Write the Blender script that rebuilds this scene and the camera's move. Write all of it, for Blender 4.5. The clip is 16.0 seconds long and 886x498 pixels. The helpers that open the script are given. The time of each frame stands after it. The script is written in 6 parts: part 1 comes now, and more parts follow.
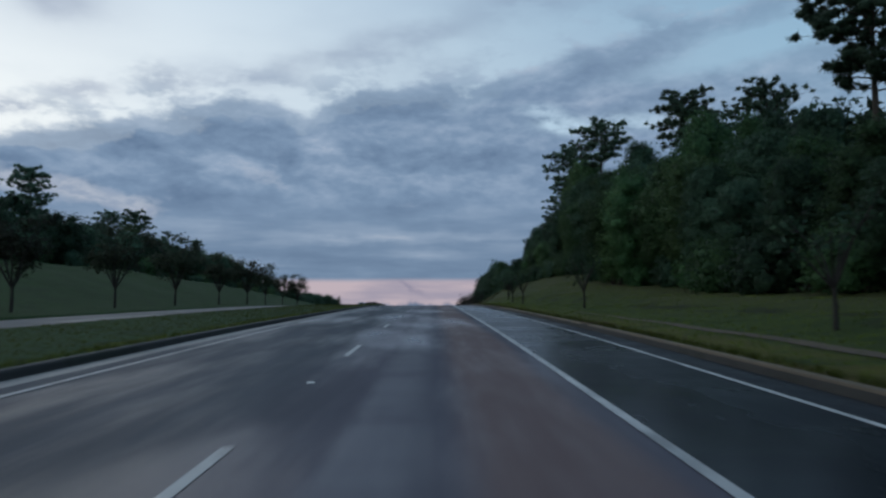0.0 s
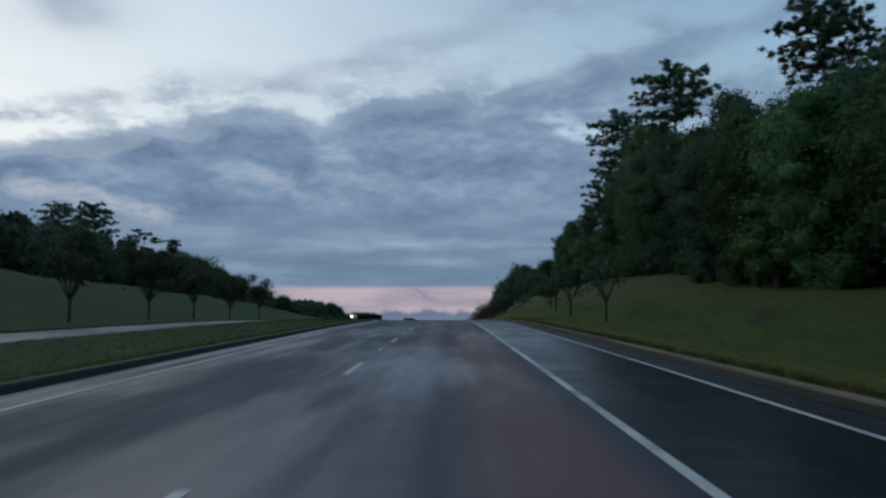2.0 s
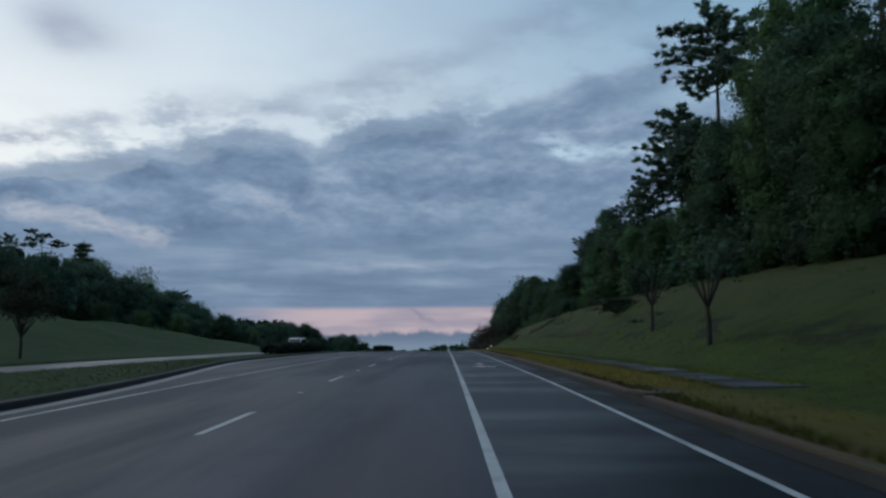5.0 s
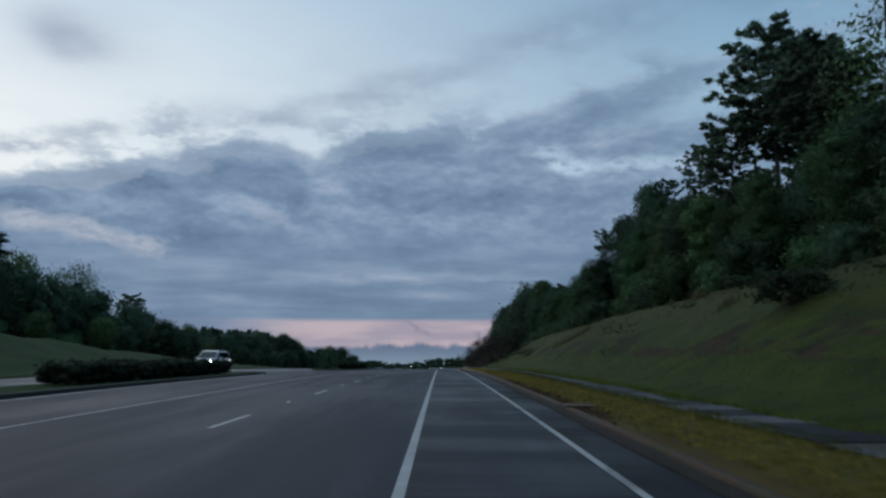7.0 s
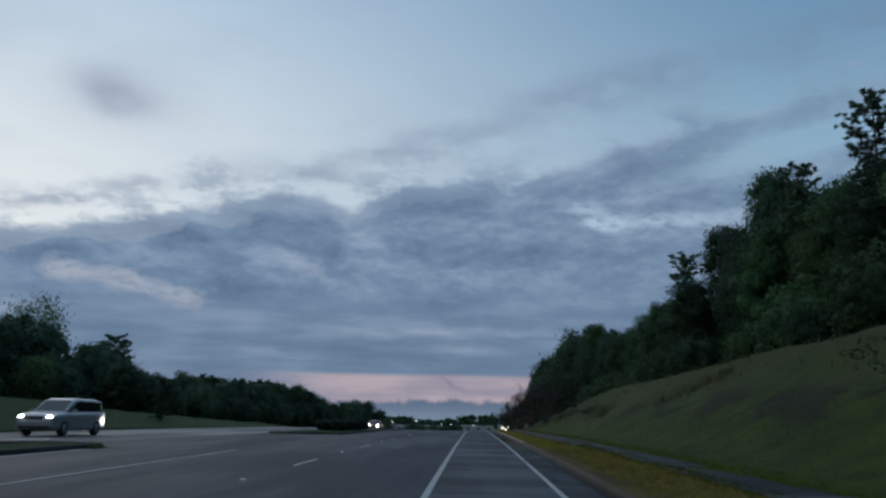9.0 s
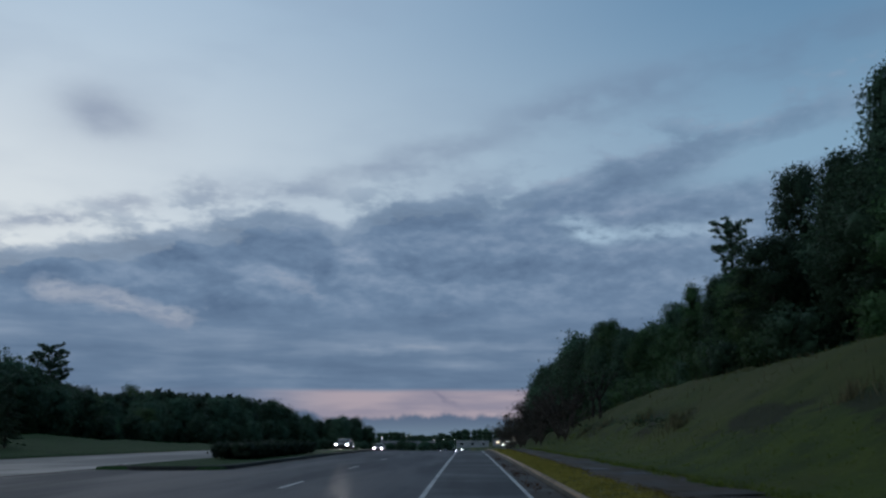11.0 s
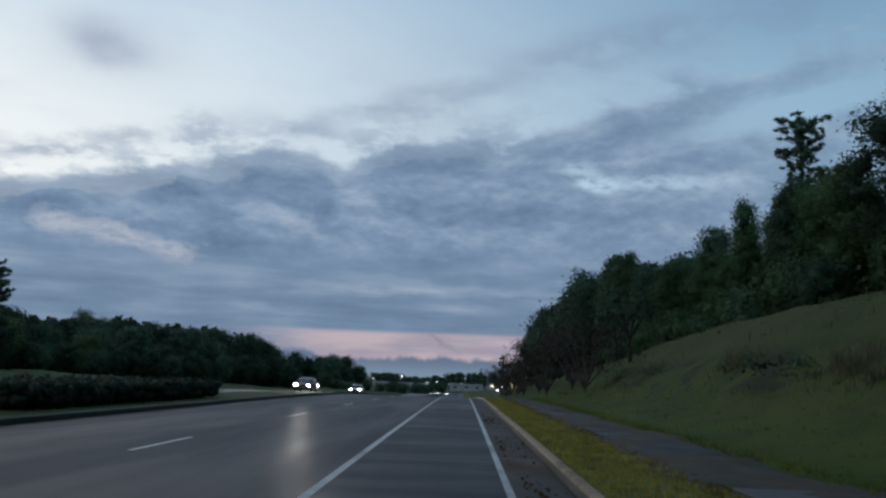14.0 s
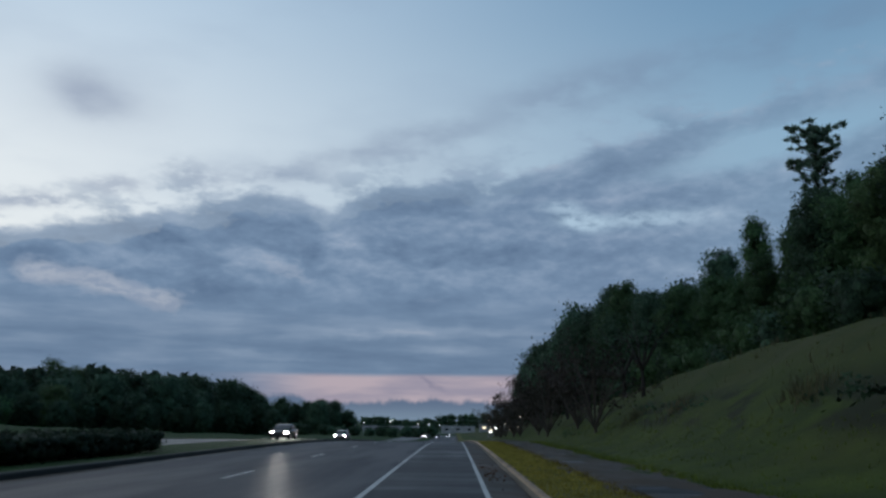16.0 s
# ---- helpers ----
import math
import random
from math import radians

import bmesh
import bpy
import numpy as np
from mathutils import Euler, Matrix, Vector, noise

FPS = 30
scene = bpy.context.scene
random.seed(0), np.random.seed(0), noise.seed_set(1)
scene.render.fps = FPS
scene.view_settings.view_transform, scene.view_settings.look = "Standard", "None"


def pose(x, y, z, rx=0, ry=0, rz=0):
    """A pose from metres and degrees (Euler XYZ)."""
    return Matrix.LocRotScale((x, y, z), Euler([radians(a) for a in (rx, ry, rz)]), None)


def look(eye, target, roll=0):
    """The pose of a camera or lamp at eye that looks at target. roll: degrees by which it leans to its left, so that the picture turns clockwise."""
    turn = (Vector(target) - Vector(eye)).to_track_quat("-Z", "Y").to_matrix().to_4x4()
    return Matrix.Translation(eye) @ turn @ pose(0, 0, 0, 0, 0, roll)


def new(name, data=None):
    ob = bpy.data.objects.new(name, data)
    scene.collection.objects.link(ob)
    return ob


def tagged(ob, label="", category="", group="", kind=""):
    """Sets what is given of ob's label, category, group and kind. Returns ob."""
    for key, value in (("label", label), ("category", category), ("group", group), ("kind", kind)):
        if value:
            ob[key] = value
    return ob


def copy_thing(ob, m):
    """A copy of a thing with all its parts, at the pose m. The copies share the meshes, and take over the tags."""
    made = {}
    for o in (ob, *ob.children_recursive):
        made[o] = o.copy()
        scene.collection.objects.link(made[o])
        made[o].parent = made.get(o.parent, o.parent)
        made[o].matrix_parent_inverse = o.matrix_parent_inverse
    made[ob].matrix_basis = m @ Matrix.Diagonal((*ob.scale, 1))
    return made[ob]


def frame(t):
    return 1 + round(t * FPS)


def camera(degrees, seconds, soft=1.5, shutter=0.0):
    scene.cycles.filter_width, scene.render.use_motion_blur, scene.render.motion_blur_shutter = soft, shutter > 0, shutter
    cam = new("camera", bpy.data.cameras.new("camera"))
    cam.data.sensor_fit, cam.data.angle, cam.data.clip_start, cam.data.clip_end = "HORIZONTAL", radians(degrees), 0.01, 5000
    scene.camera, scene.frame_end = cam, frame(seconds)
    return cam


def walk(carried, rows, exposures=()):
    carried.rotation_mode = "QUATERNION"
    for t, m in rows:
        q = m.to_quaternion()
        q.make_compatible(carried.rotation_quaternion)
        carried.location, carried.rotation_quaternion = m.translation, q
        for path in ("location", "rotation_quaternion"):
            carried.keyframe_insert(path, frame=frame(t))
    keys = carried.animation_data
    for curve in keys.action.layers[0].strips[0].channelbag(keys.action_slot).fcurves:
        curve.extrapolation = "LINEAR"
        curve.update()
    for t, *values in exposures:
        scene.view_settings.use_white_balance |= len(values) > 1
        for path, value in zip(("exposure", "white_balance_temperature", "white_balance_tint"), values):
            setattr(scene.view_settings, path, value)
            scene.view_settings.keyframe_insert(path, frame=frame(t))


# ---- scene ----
cam = camera(56.5, 16.0, soft=2.5, shutter=0.3)
PATH = [
    (0, pose(1.71, -8.12, 0.97, 95.14, 0.13, -0.63)),
    (0.5, pose(1.70, 1.43, 1.38, 95.29, 0.42, -0.54)),
    (1, pose(1.74, 10.93, 1.79, 95.36, 0.20, -0.34)),
    (1.5, pose(1.77, 20.49, 2.16, 95.62, -0.15, 0.33)),
    (2, pose(1.84, 29.62, 2.48, 95.63, 0.11, 0.34)),
    (2.5, pose(1.92, 38.65, 2.81, 95.73, 0.19, -0.06)),
    (3, pose(2.07, 48.20, 3.14, 96.00, -0.46, 0.26)),
    (3.5, pose(2.31, 57.44, 3.44, 96.22, 0.26, 0.36)),
    (4, pose(2.55, 65.89, 3.71, 96.82, 0.60, -0.01)),
    (6.5, pose(3.98, 107.20, 4.73, 97.30, 0.06, 0.38)),
    (7, pose(4.05, 115.20, 4.85, 97.95, -0.14, -0.16)),
    (7.5, pose(4.18, 123.00, 4.95, 98.31, -0.34, 0.19)),
    (8, pose(4.30, 130.72, 5.06, 98.35, -0.67, 2.55)),
    (8.5, pose(4.40, 138.32, 5.16, 98.48, -0.78, 2.68)),
    (9, pose(4.44, 145.63, 5.27, 101.73, -1.15, 2.10)),
    (9.5, pose(4.51, 152.45, 5.34, 102.58, 0.44, 1.97)),
    (12, pose(4.95, 178.59, 5.50, 103.06, -1.27, 1.65)),
    (12.5, pose(5.21, 181.74, 5.51, 103.21, -1.96, 1.75)),
    (13, pose(5.30, 184.42, 5.52, 102.03, -2.22, 1.69)),
    (13.5, pose(5.33, 187.16, 5.53, 99.34, -2.43, 1.63)),
    (14, pose(5.35, 189.51, 5.53, 98.88, -2.08, 1.36)),
    (14.5, pose(5.38, 191.52, 5.53, 98.75, -2.11, 1.17)),
    (15, pose(5.34, 193.28, 5.53, 98.78, -1.24, 1.35)),
    (15.5, pose(5.33, 194.50, 5.53, 99.37, -1.09, 0.77)),
    (16, pose(5.34, 195.71, 5.53, 101.74, -0.53, 0.77)),
]
walk(cam, PATH, [(0, 0.04, 6500, 10), (2.0, 0.0, 6500, 10), (6.5, 0.0, 6480, 10), (8.0, -0.09, 6440, 10), (9.0, -0.19, 6350, 10), (9.5, -0.29, 6280, 10), (12.0, -0.33, 6240, 10), (12.5, -0.30, 6260, 10), (13.5, -0.05, 6480, 10), (14.5, 0.0, 6500, 10), (15.5, -0.03, 6440, 10), (16, -0.14, 6360, 10)])

# ---- light ----
SUN_AZ, SUN_EL = -32.0, 9.0   # degrees: west of the road's heading, above the horizon


def lin(r, g, b):
    """Linear colour from display values 0 to 255."""
    return tuple(((c / 255) / 12.92 if c / 255 <= 0.04045 else ((c / 255 + 0.055) / 1.055) ** 2.4) for c in (r, g, b)) + (1.0,)


class Nodes:
    """Short hand for a node tree."""

    def __init__(self, tree, fresh=True):
        self.tree = tree
        if fresh:
            tree.nodes.clear()

    def add(self, kind, **values):
        node = self.tree.nodes.new(kind)
        for key, value in values.items():
            if key == "blend":
                node.blend_type = value
            elif key == "op":
                node.operation = value
            elif key == "dtype":
                node.data_type = value
            elif key == "itype":
                node.interpolation_type = value
        return node

    def put(self, socket, value):
        if hasattr(value, "is_output"):
            self.tree.links.new(value, socket)
        else:
            socket.default_value = value

    def math(self, op, a, b=0.0, c=0.0, clamp=False):
        node = self.add("ShaderNodeMath", op=op)
        node.use_clamp = clamp
        for i, v in enumerate((a, b, c)):
            self.put(node.inputs[i], v)
        return node.outputs[0]

    def smooth(self, x, lo, hi, a=0.0, b=1.0):
        node = self.add("ShaderNodeMapRange", itype="SMOOTHSTEP")
        for i, v in enumerate((x, lo, hi, a, b)):
            self.put(node.inputs[i], v)
        return node.outputs[0]

    def noise(self, vec, scale, detail=4.0, rough=0.55, dist=0.0):
        node = self.add("ShaderNodeTexNoise")
        if vec is not None:
            self.tree.links.new(vec, node.inputs["Vector"])
        node.inputs["Scale"].default_value = scale
        node.inputs["Detail"].default_value = detail
        node.inputs["Roughness"].default_value = rough
        node.inputs["Distortion"].default_value = dist
        return node.outputs["Fac"]

    def xyz(self, x, y, z=0.0):
        node = self.add("ShaderNodeCombineXYZ")
        for i, v in enumerate((x, y, z)):
            self.put(node.inputs[i], v)
        return node.outputs[0]

    def mix(self, fac, a, b, blend="MIX"):
        node = self.add("ShaderNodeMix", dtype="RGBA", blend=blend)
        self.put(node.inputs[0], fac)
        self.put(node.inputs[6], a)
        self.put(node.inputs[7], b)
        return node.outputs[2]

    def ramp(self, fac, stops):
        node = self.add("ShaderNodeValToRGB")
        self.put(node.inputs[0], fac)
        el = node.color_ramp.elements
        while len(el) < len(stops):
            el.new(0.5)
        for e, (p, c) in zip(el, stops):
            e.position, e.color = p, c if isinstance(c, tuple) else (c, c, c, 1)
        return node.outputs[0]


def build_sky():
    world = bpy.data.worlds.new("dusk_sky")
    world.use_nodes = True
    scene.world = world
    n = Nodes(world.node_tree)
    tc = n.add("ShaderNodeTexCoord")
    sep = n.add("ShaderNodeSeparateXYZ")
    n.put(sep.inputs[0], tc.outputs["Generated"])
    deg = 57.29578
    el = n.math("MULTIPLY", n.math("ARCSINE", sep.outputs[2]), deg)
    az = n.math("MULTIPLY", n.math("ARCTAN2", sep.outputs[0], sep.outputs[1]), deg)

    # noise that pushes the clouds' outlines about
    w1 = n.xyz(n.math("DIVIDE", az, 4.2), n.math("DIVIDE", el, 2.4), 2.2)
    w2 = n.xyz(n.math("DIVIDE", az, 3.6), n.math("DIVIDE", el, 2.2), 7.7)
    push_a = n.math("MULTIPLY", n.math("SUBTRACT", n.noise(w1, 1.0, 5.0, 0.6), 0.5), 3.4)
    push_e = n.math("MULTIPLY", n.math("SUBTRACT", n.noise(w2, 1.0, 5.0, 0.6), 0.5), 1.9)
    wa = n.math("ADD", az, push_a)

    def blob(a, e, ra, re, lean=0.0, ragged=1.0):
        """1 in the middle of a ragged oval at azimuth a, elevation e."""
        da = n.math("SUBTRACT", n.math("MULTIPLY_ADD", push_a, ragged, az), a)
        de = n.math("SUBTRACT", n.math("SUBTRACT", n.math("MULTIPLY_ADD", push_e, ragged, el), e), n.math("MULTIPLY", da, lean))
        da, de = n.math("DIVIDE", da, ra), n.math("DIVIDE", de, re)
        q = n.math("ADD", n.math("MULTIPLY", da, da), n.math("MULTIPLY", de, de))
        return n.math("EXPONENT", n.math("MULTIPLY", n.math("POWER", q, 1.3), -1.0))

    def heap(base, features):
        for weight, *where_to in features:
            base = n.math("MULTIPLY_ADD", blob(*where_to), weight, base)
        return base

    soft_a, soft_e = n.math("MULTIPLY_ADD", push_a, 0.35, az), n.math("MULTIPLY_ADD", push_e, 0.35, el)
    puff = n.xyz(n.math("DIVIDE", soft_a, 4.2), n.math("DIVIDE", soft_e, 1.9), 4.2)
    puff_up = n.xyz(n.math("DIVIDE", soft_a, 4.2), n.math("DIVIDE", n.math("ADD", soft_e, 0.5), 1.9), 4.2)
    thin = n.xyz(n.math("DIVIDE", az, 7.5), n.math("DIVIDE", n.math("MULTIPLY_ADD", push_e, 0.25, el), 0.95), 0.3)
    wide = n.xyz(n.math("DIVIDE", az, 14.0), n.math("DIVIDE", el, 5.0), 5.3)
    n_puff, n_up = n.noise(puff, 1.0, 5.0, 0.5), n.noise(puff_up, 1.0, 5.0, 0.5)
    n_thin, n_wide = n.noise(thin, 1.0, 4.0, 0.5), n.noise(wide, 1.0, 4.0, 0.5)
    n_fine = n.noise(puff, 3.6, 6.0, 0.62)

    # clear sky: pale and warm to the left, bluer to the right and above
    sky = n.add("ShaderNodeTexSky")
    sky.sky_type, sky.sun_disc = "NISHITA", False
    sky.sun_elevation, sky.sun_rotation = radians(SUN_EL), radians(SUN_AZ)
    side = n.smooth(az, -30.0, 28.0)
    low = n.mix(side, lin(224, 229, 237), lin(150, 180, 204))
    high = n.mix(side, lin(190, 208, 228), lin(108, 146, 180))
    clear = n.mix(n.smooth(el, 15.0, 31.0), low, high)
    clear = n.mix(0.06, clear, n.mix(1.0, sky.outputs[0], (0.1, 0.1, 0.1, 1), "MULTIPLY"))
    clear = n.mix(n.math("MULTIPLY", n.smooth(el, 40.0, 80.0), 0.5), clear, lin(120, 150, 182))
    clear = n.mix(n.math("MULTIPLY", n.smooth(n_wide, 0.45, 0.7), 0.16), clear, lin(150, 165, 190))

    # the upper edge of the cloud deck, by azimuth
    edge = n.math("MULTIPLY", n.ramp(n.math("DIVIDE", n.math("ADD", wa, 45.0), 90.0, clamp=True),
                  [((a + 45) / 90, e / 30) for a, e in [(-45, 9.5), (-30.4, 11.2), (-27.4, 12.2), (-24, 12.7), (-21.5, 13.1), (-19.5, 14.2), (-16.9, 14.3), (-14.3, 15.1), (-10.8, 15.2), (-9.1, 14.3), (-7.6, 15.1), (-5.2, 16.2), (-2.8, 16.4), (0.1, 16.6), (2.1, 16.1), (4.1, 16.8), (6.9, 17.9), (10.8, 18.7), (14.7, 19.3), (18.4, 20.0), (23.7, 21.0), (45, 25)]]), 30.0)
    bump = n.math("ADD", n.math("MULTIPLY", n.math("SUBTRACT", n_puff, 0.5), 2.2), n.math("MULTIPLY", n.math("SUBTRACT", n_fine, 0.5), 1.5))
    gap = n.math("SUBTRACT", n.math("ADD", edge, bump), n.math("MULTIPLY_ADD", push_e, 0.35, el))
    deck = n.math("MAXIMUM", n.math("MULTIPLY", n.smooth(gap, -0.5, 0.7), 0.85), n.smooth(gap, 0.0, 1.8))
    # loose pale shreds over the edge
    shreds = n.math("MULTIPLY", n.smooth(gap, -3.2, 0.2), n.smooth(n.math("MULTIPLY_ADD", n_fine, 0.5, n_puff), 0.68, 0.92, 0.0, 0.6))
    deck = n.math("MAXIMUM", deck, shreds)
    blue_hole = n.math("ADD", blob(20.5, 17.6, 7.0, 1.0, 0.16), n.math("MULTIPLY", blob(26.0, 19.0, 7.0, 1.2, 0.1), 0.6), clamp=True)
    thinner = n.math("ADD", n.math("MULTIPLY", blue_hole, 0.75), n.smooth(az, 10.0, 30.0, 0.0, 0.35), clamp=True)
    deck = n.math("MULTIPLY", deck, n.math("SUBTRACT", 1.0, thinner, clamp=True))

    # deck colour: slate heaps with dark bases, thinner flat layers lower down
    lit = n.math("MULTIPLY", n.math("SUBTRACT", n_puff, n_up), 1.5)
    upper = n.math("ADD", n.math("MULTIPLY", n.math("SUBTRACT", 0.5, n_puff), 1.1), lit)
    upper = n.math("MULTIPLY_ADD", n.math("SUBTRACT", n_fine, 0.5), 0.7, upper)
    lower = n.math("MULTIPLY_ADD", n.math("SUBTRACT", n_thin, 0.5), 1.15, n.math("MULTIPLY_ADD", n.math("SUBTRACT", n_puff, 0.5), -0.5, -0.06))
    level = n.math("ADD", 0.47, n.mix(n.smooth(el, 5.5, 10.5), lower, upper))
    # darker bellies and paler backs of the larger heaps
    level = heap(level, [(-0.16, -29.0, 10.5, 3.6, 1.0, 0.0, 0.3), (-0.20, -22.4, 11.6, 4.6, 1.0, 0.05, 0.4), (-0.22, -16.0, 12.4, 3.0, 1.3, 0.0, 0.6), (-0.26, -15.8, 8.6, 4.2, 0.8, -0.1, 0.6),
                         (-0.20, -4.0, 15.0, 3.0, 1.3, 0.0, 0.6), (-0.14, 1.6, 14.0, 3.2, 1.2, 0.0, 0.6), (-0.16, 2.5, 11.0, 5.0, 0.8, 0.0, 0.6), (-0.12, 12.0, 16.4, 5.0, 1.0, 0.05)])
    level = heap(level, [(0.28, -14.3, 10.7, 2.0, 0.7, -0.2, 0.6), (0.30, -11.3, 9.8, 2.0, 0.8, -0.4, 0.6), (0.34, -7.9, 12.3, 1.7, 1.0, 0.0, 0.6), (0.24, -16.0, 6.7, 4.0, 0.45, 0.0, 0.6),
                         (0.25, -5.2, 5.7, 4.5, 0.35), (0.20, 3.2, 6.1, 4.5, 0.35), (0.25, -30.1, 6.6, 2.5, 0.7, 0.0, 0.6), (0.2, -11.6, 4.2, 4.0, 0.35)])
    level = n.math("ADD", level, n.smooth(gap, 1.0, -0.2, 0.0, 0.16))
    deck_col = n.ramp(level, [(0.0, lin(97, 117, 145)), (0.42, lin(120, 140, 167)), (0.72, lin(143, 159, 183)), (1.0, lin(173, 181, 198))])
    # paler heaps catching the light, low in the left-hand part
    heaps = heap(0.0, [(1.0, -27.3, 8.8, 1.7, 0.8, -0.1, 0.45), (1.0, -24.0, 8.6, 1.9, 0.9, -0.1, 0.45), (0.95, -20.4, 7.7, 2.5, 0.85, -0.15, 0.45), (0.45, -12.2, 10.0, 2.6, 0.8, -0.4, 0.45)])
    heaps = n.smooth(n.math("MULTIPLY_ADD", n.math("SUBTRACT", n_fine, 0.5), 1.5, n.math("MULTIPLY_ADD", n.math("SUBTRACT", n_puff, 0.5), 0.8, heaps)), 0.22, 0.95)
    deck_col = n.mix(n.math("MULTIPLY", heaps, 0.75), deck_col, n.mix(n.smooth(n_fine, 0.38, 0.62), lin(184, 186, 198), lin(154, 162, 182)))
    bright = n.math("ADD", n.math("MULTIPLY", blob(8.8, 13.6, 1.5, 0.7, -0.2, 0.2), 1.0), n.math("MULTIPLY", blob(13.2, 13.5, 5.0, 0.6, 0.0, 0.2), 0.75))
    bright = n.math("ADD", bright, n.math("MULTIPLY", blob(7.4, 14.6, 1.4, 0.4, 0.0, 0.35), 0.6), clamp=True)
    deck_col = n.mix(n.math("MULTIPLY", bright, n.smooth(n_fine, 0.3, 0.6, 0.3, 0.85)), deck_col, lin(186, 206, 224))
    dim = n.smooth(el, 9.0, 5.0, 1.0, 0.9)   # the lower, farther layers are a little darker
    deck_col = n.mix(1.0, deck_col, n.xyz(dim, dim, dim), "MULTIPLY")
    col = n.mix(deck, clear, deck_col)

    # thin veils and small clouds over the deck
    veil = heap(0.0, [(0.75, -3.0, 19.2, 5.0, 1.0, 0.18, 0.6), (0.75, 9.0, 22.4, 8.0, 1.6, 0.2, 0.6), (0.55, 24.0, 24.5, 9.0, 1.6, 0.16), (0.5, -9.0, 17.8, 3.0, 0.7, 0.15, 0.6), (0.5, -11.0, 16.4, 3.0, 0.9, 0.05, 0.8), (0.45, -1.0, 17.6, 4.0, 0.9, 0.1, 0.8)])
    veil = n.math("MULTIPLY", veil, n.smooth(n_puff, 0.3, 0.62, 0.25, 1.0))
    small = heap(0.0, [(0.75, -25.4, 20.4, 2.6, 1.4, -0.12, 0.5), (0.28, -25.0, 19.8, 5.0, 2.4, 0.0, 0.5)])
    small = n.math("MULTIPLY", small, n.smooth(n_puff, 0.25, 0.6, 0.7, 1.0))
    wisp = heap(0.0, [(0.8, -27.8, 13.4, 2.4, 0.5, 0.12, 0.5), (0.8, -23.5, 14.8, 2.0, 0.6, 0.08, 0.5), (0.55, -18.1, 16.0, 2.2, 0.9, 0.0, 0.6), (0.6, -31.0, 12.7, 2.5, 0.45, 0.1, 0.5), (0.35, -14.5, 16.6, 2.0, 0.8, 0.0, 0.6)])
    wisp = n.math("MULTIPLY", wisp, n.smooth(n_fine, 0.3, 0.58, 0.3, 1.0))
    over = n.math("ADD", n.math("ADD", veil, small), wisp)
    col = n.mix(n.math("MULTIPLY", over, 0.8, clamp=True), col, n.mix(side, lin(158, 166, 186), lin(118, 138, 166)))
    # general thin cloud far up and behind
    col = n.mix(n.math("MULTIPLY", n.smooth(n_wide, 0.5, 0.75), n.smooth(el, 27.0, 45.0, 0.0, 0.5)), col, lin(150, 163, 186))

    # the rosy slot over the horizon and the far bank below it
    wob = n.math("ADD", el, n.math("MULTIPLY", n.math("SUBTRACT", n_thin, 0.5), 0.4))
    rose = n.math("MULTIPLY", n.smooth(wob, 3.2, 2.8), n.math("SUBTRACT", 1.0, n.math("MULTIPLY", n.smooth(n.math("ABSOLUTE", n.math("ADD", az, 1.0)), 7.0, 16.0), 0.93)))
    rose_col = n.mix(n.smooth(n_thin, 0.35, 0.65), lin(158, 148, 164), lin(188, 169, 177))
    col = n.mix(rose, col, rose_col)
    streak = n.math("MULTIPLY", blob(-1.35, 2.45, 0.8, 0.18, -0.5), 0.45)
    col = n.mix(streak, col, lin(120, 118, 142))
    crest = n.math("ADD", 1.38, n.math("MULTIPLY", n.math("SUBTRACT", n.noise(n.xyz(n.math("DIVIDE", az, 2.2), n.math("DIVIDE", el, 4.0), 1.7), 1.0, 5.0, 0.62), 0.5), 2.2))
    bank = n.smooth(n.math("SUBTRACT", crest, el), -0.2, 0.25)
    bank_col = n.mix(n.smooth(el, 1.3, 0.0), lin(100, 114, 138), lin(122, 138, 157))
    col = n.mix(bank, col, bank_col)

    # the sky away from the afterglow is darker: overhead and behind
    away = n.math("SUBTRACT", 1.0, n.math("MULTIPLY", n.smooth(n.math("ABSOLUTE", n.math("ADD", az, 8.0)), 60.0, 150.0), 0.1))
    away = n.math("MULTIPLY", away, n.smooth(el, 30.0, 62.0, 1.0, 0.95))
    col = n.mix(1.0, col, n.xyz(n.math("MULTIPLY", away, 1.0), n.math("MULTIPLY", away, 1.06), n.math("MULTIPLY", away, 1.06)), "MULTIPLY")
    bg = n.add("ShaderNodeBackground")
    n.put(bg.inputs[0], col)
    bg.inputs[1].default_value = 1.0
    out = n.add("ShaderNodeOutputWorld")
    n.put(out.inputs[0], bg.outputs[0])


build_sky()
sun = new("sun", bpy.data.lights.new("sun", "SUN"))
sun.data.energy, sun.data.angle, sun.data.color = 0.12, radians(45), (1.0, 0.93, 0.88)
sun.matrix_world = look((0, 0, 50), (-math.sin(radians(SUN_AZ)) * 50, -math.cos(radians(SUN_AZ)) * 50, 50 - 50 * math.tan(radians(28))))

# ---- materials ----


def material(name):
    m = bpy.data.materials.new(name)
    m.use_nodes = True
    n = Nodes(m.node_tree)
    bsdf = n.add("ShaderNodeBsdfPrincipled")
    out = n.add("ShaderNodeOutputMaterial")
    n.put(out.inputs[0], bsdf.outputs[0])
    return m, n, bsdf


def where(n):
    return n.add("ShaderNodeNewGeometry").outputs["Position"]


def relief(n, bsdf, height, strength, distance):
    b = n.add("ShaderNodeBump")
    b.inputs["Strength"].default_value, b.inputs["Distance"].default_value = strength, distance
    n.put(b.inputs["Height"], height)
    n.put(bsdf.inputs["Normal"], b.outputs[0])


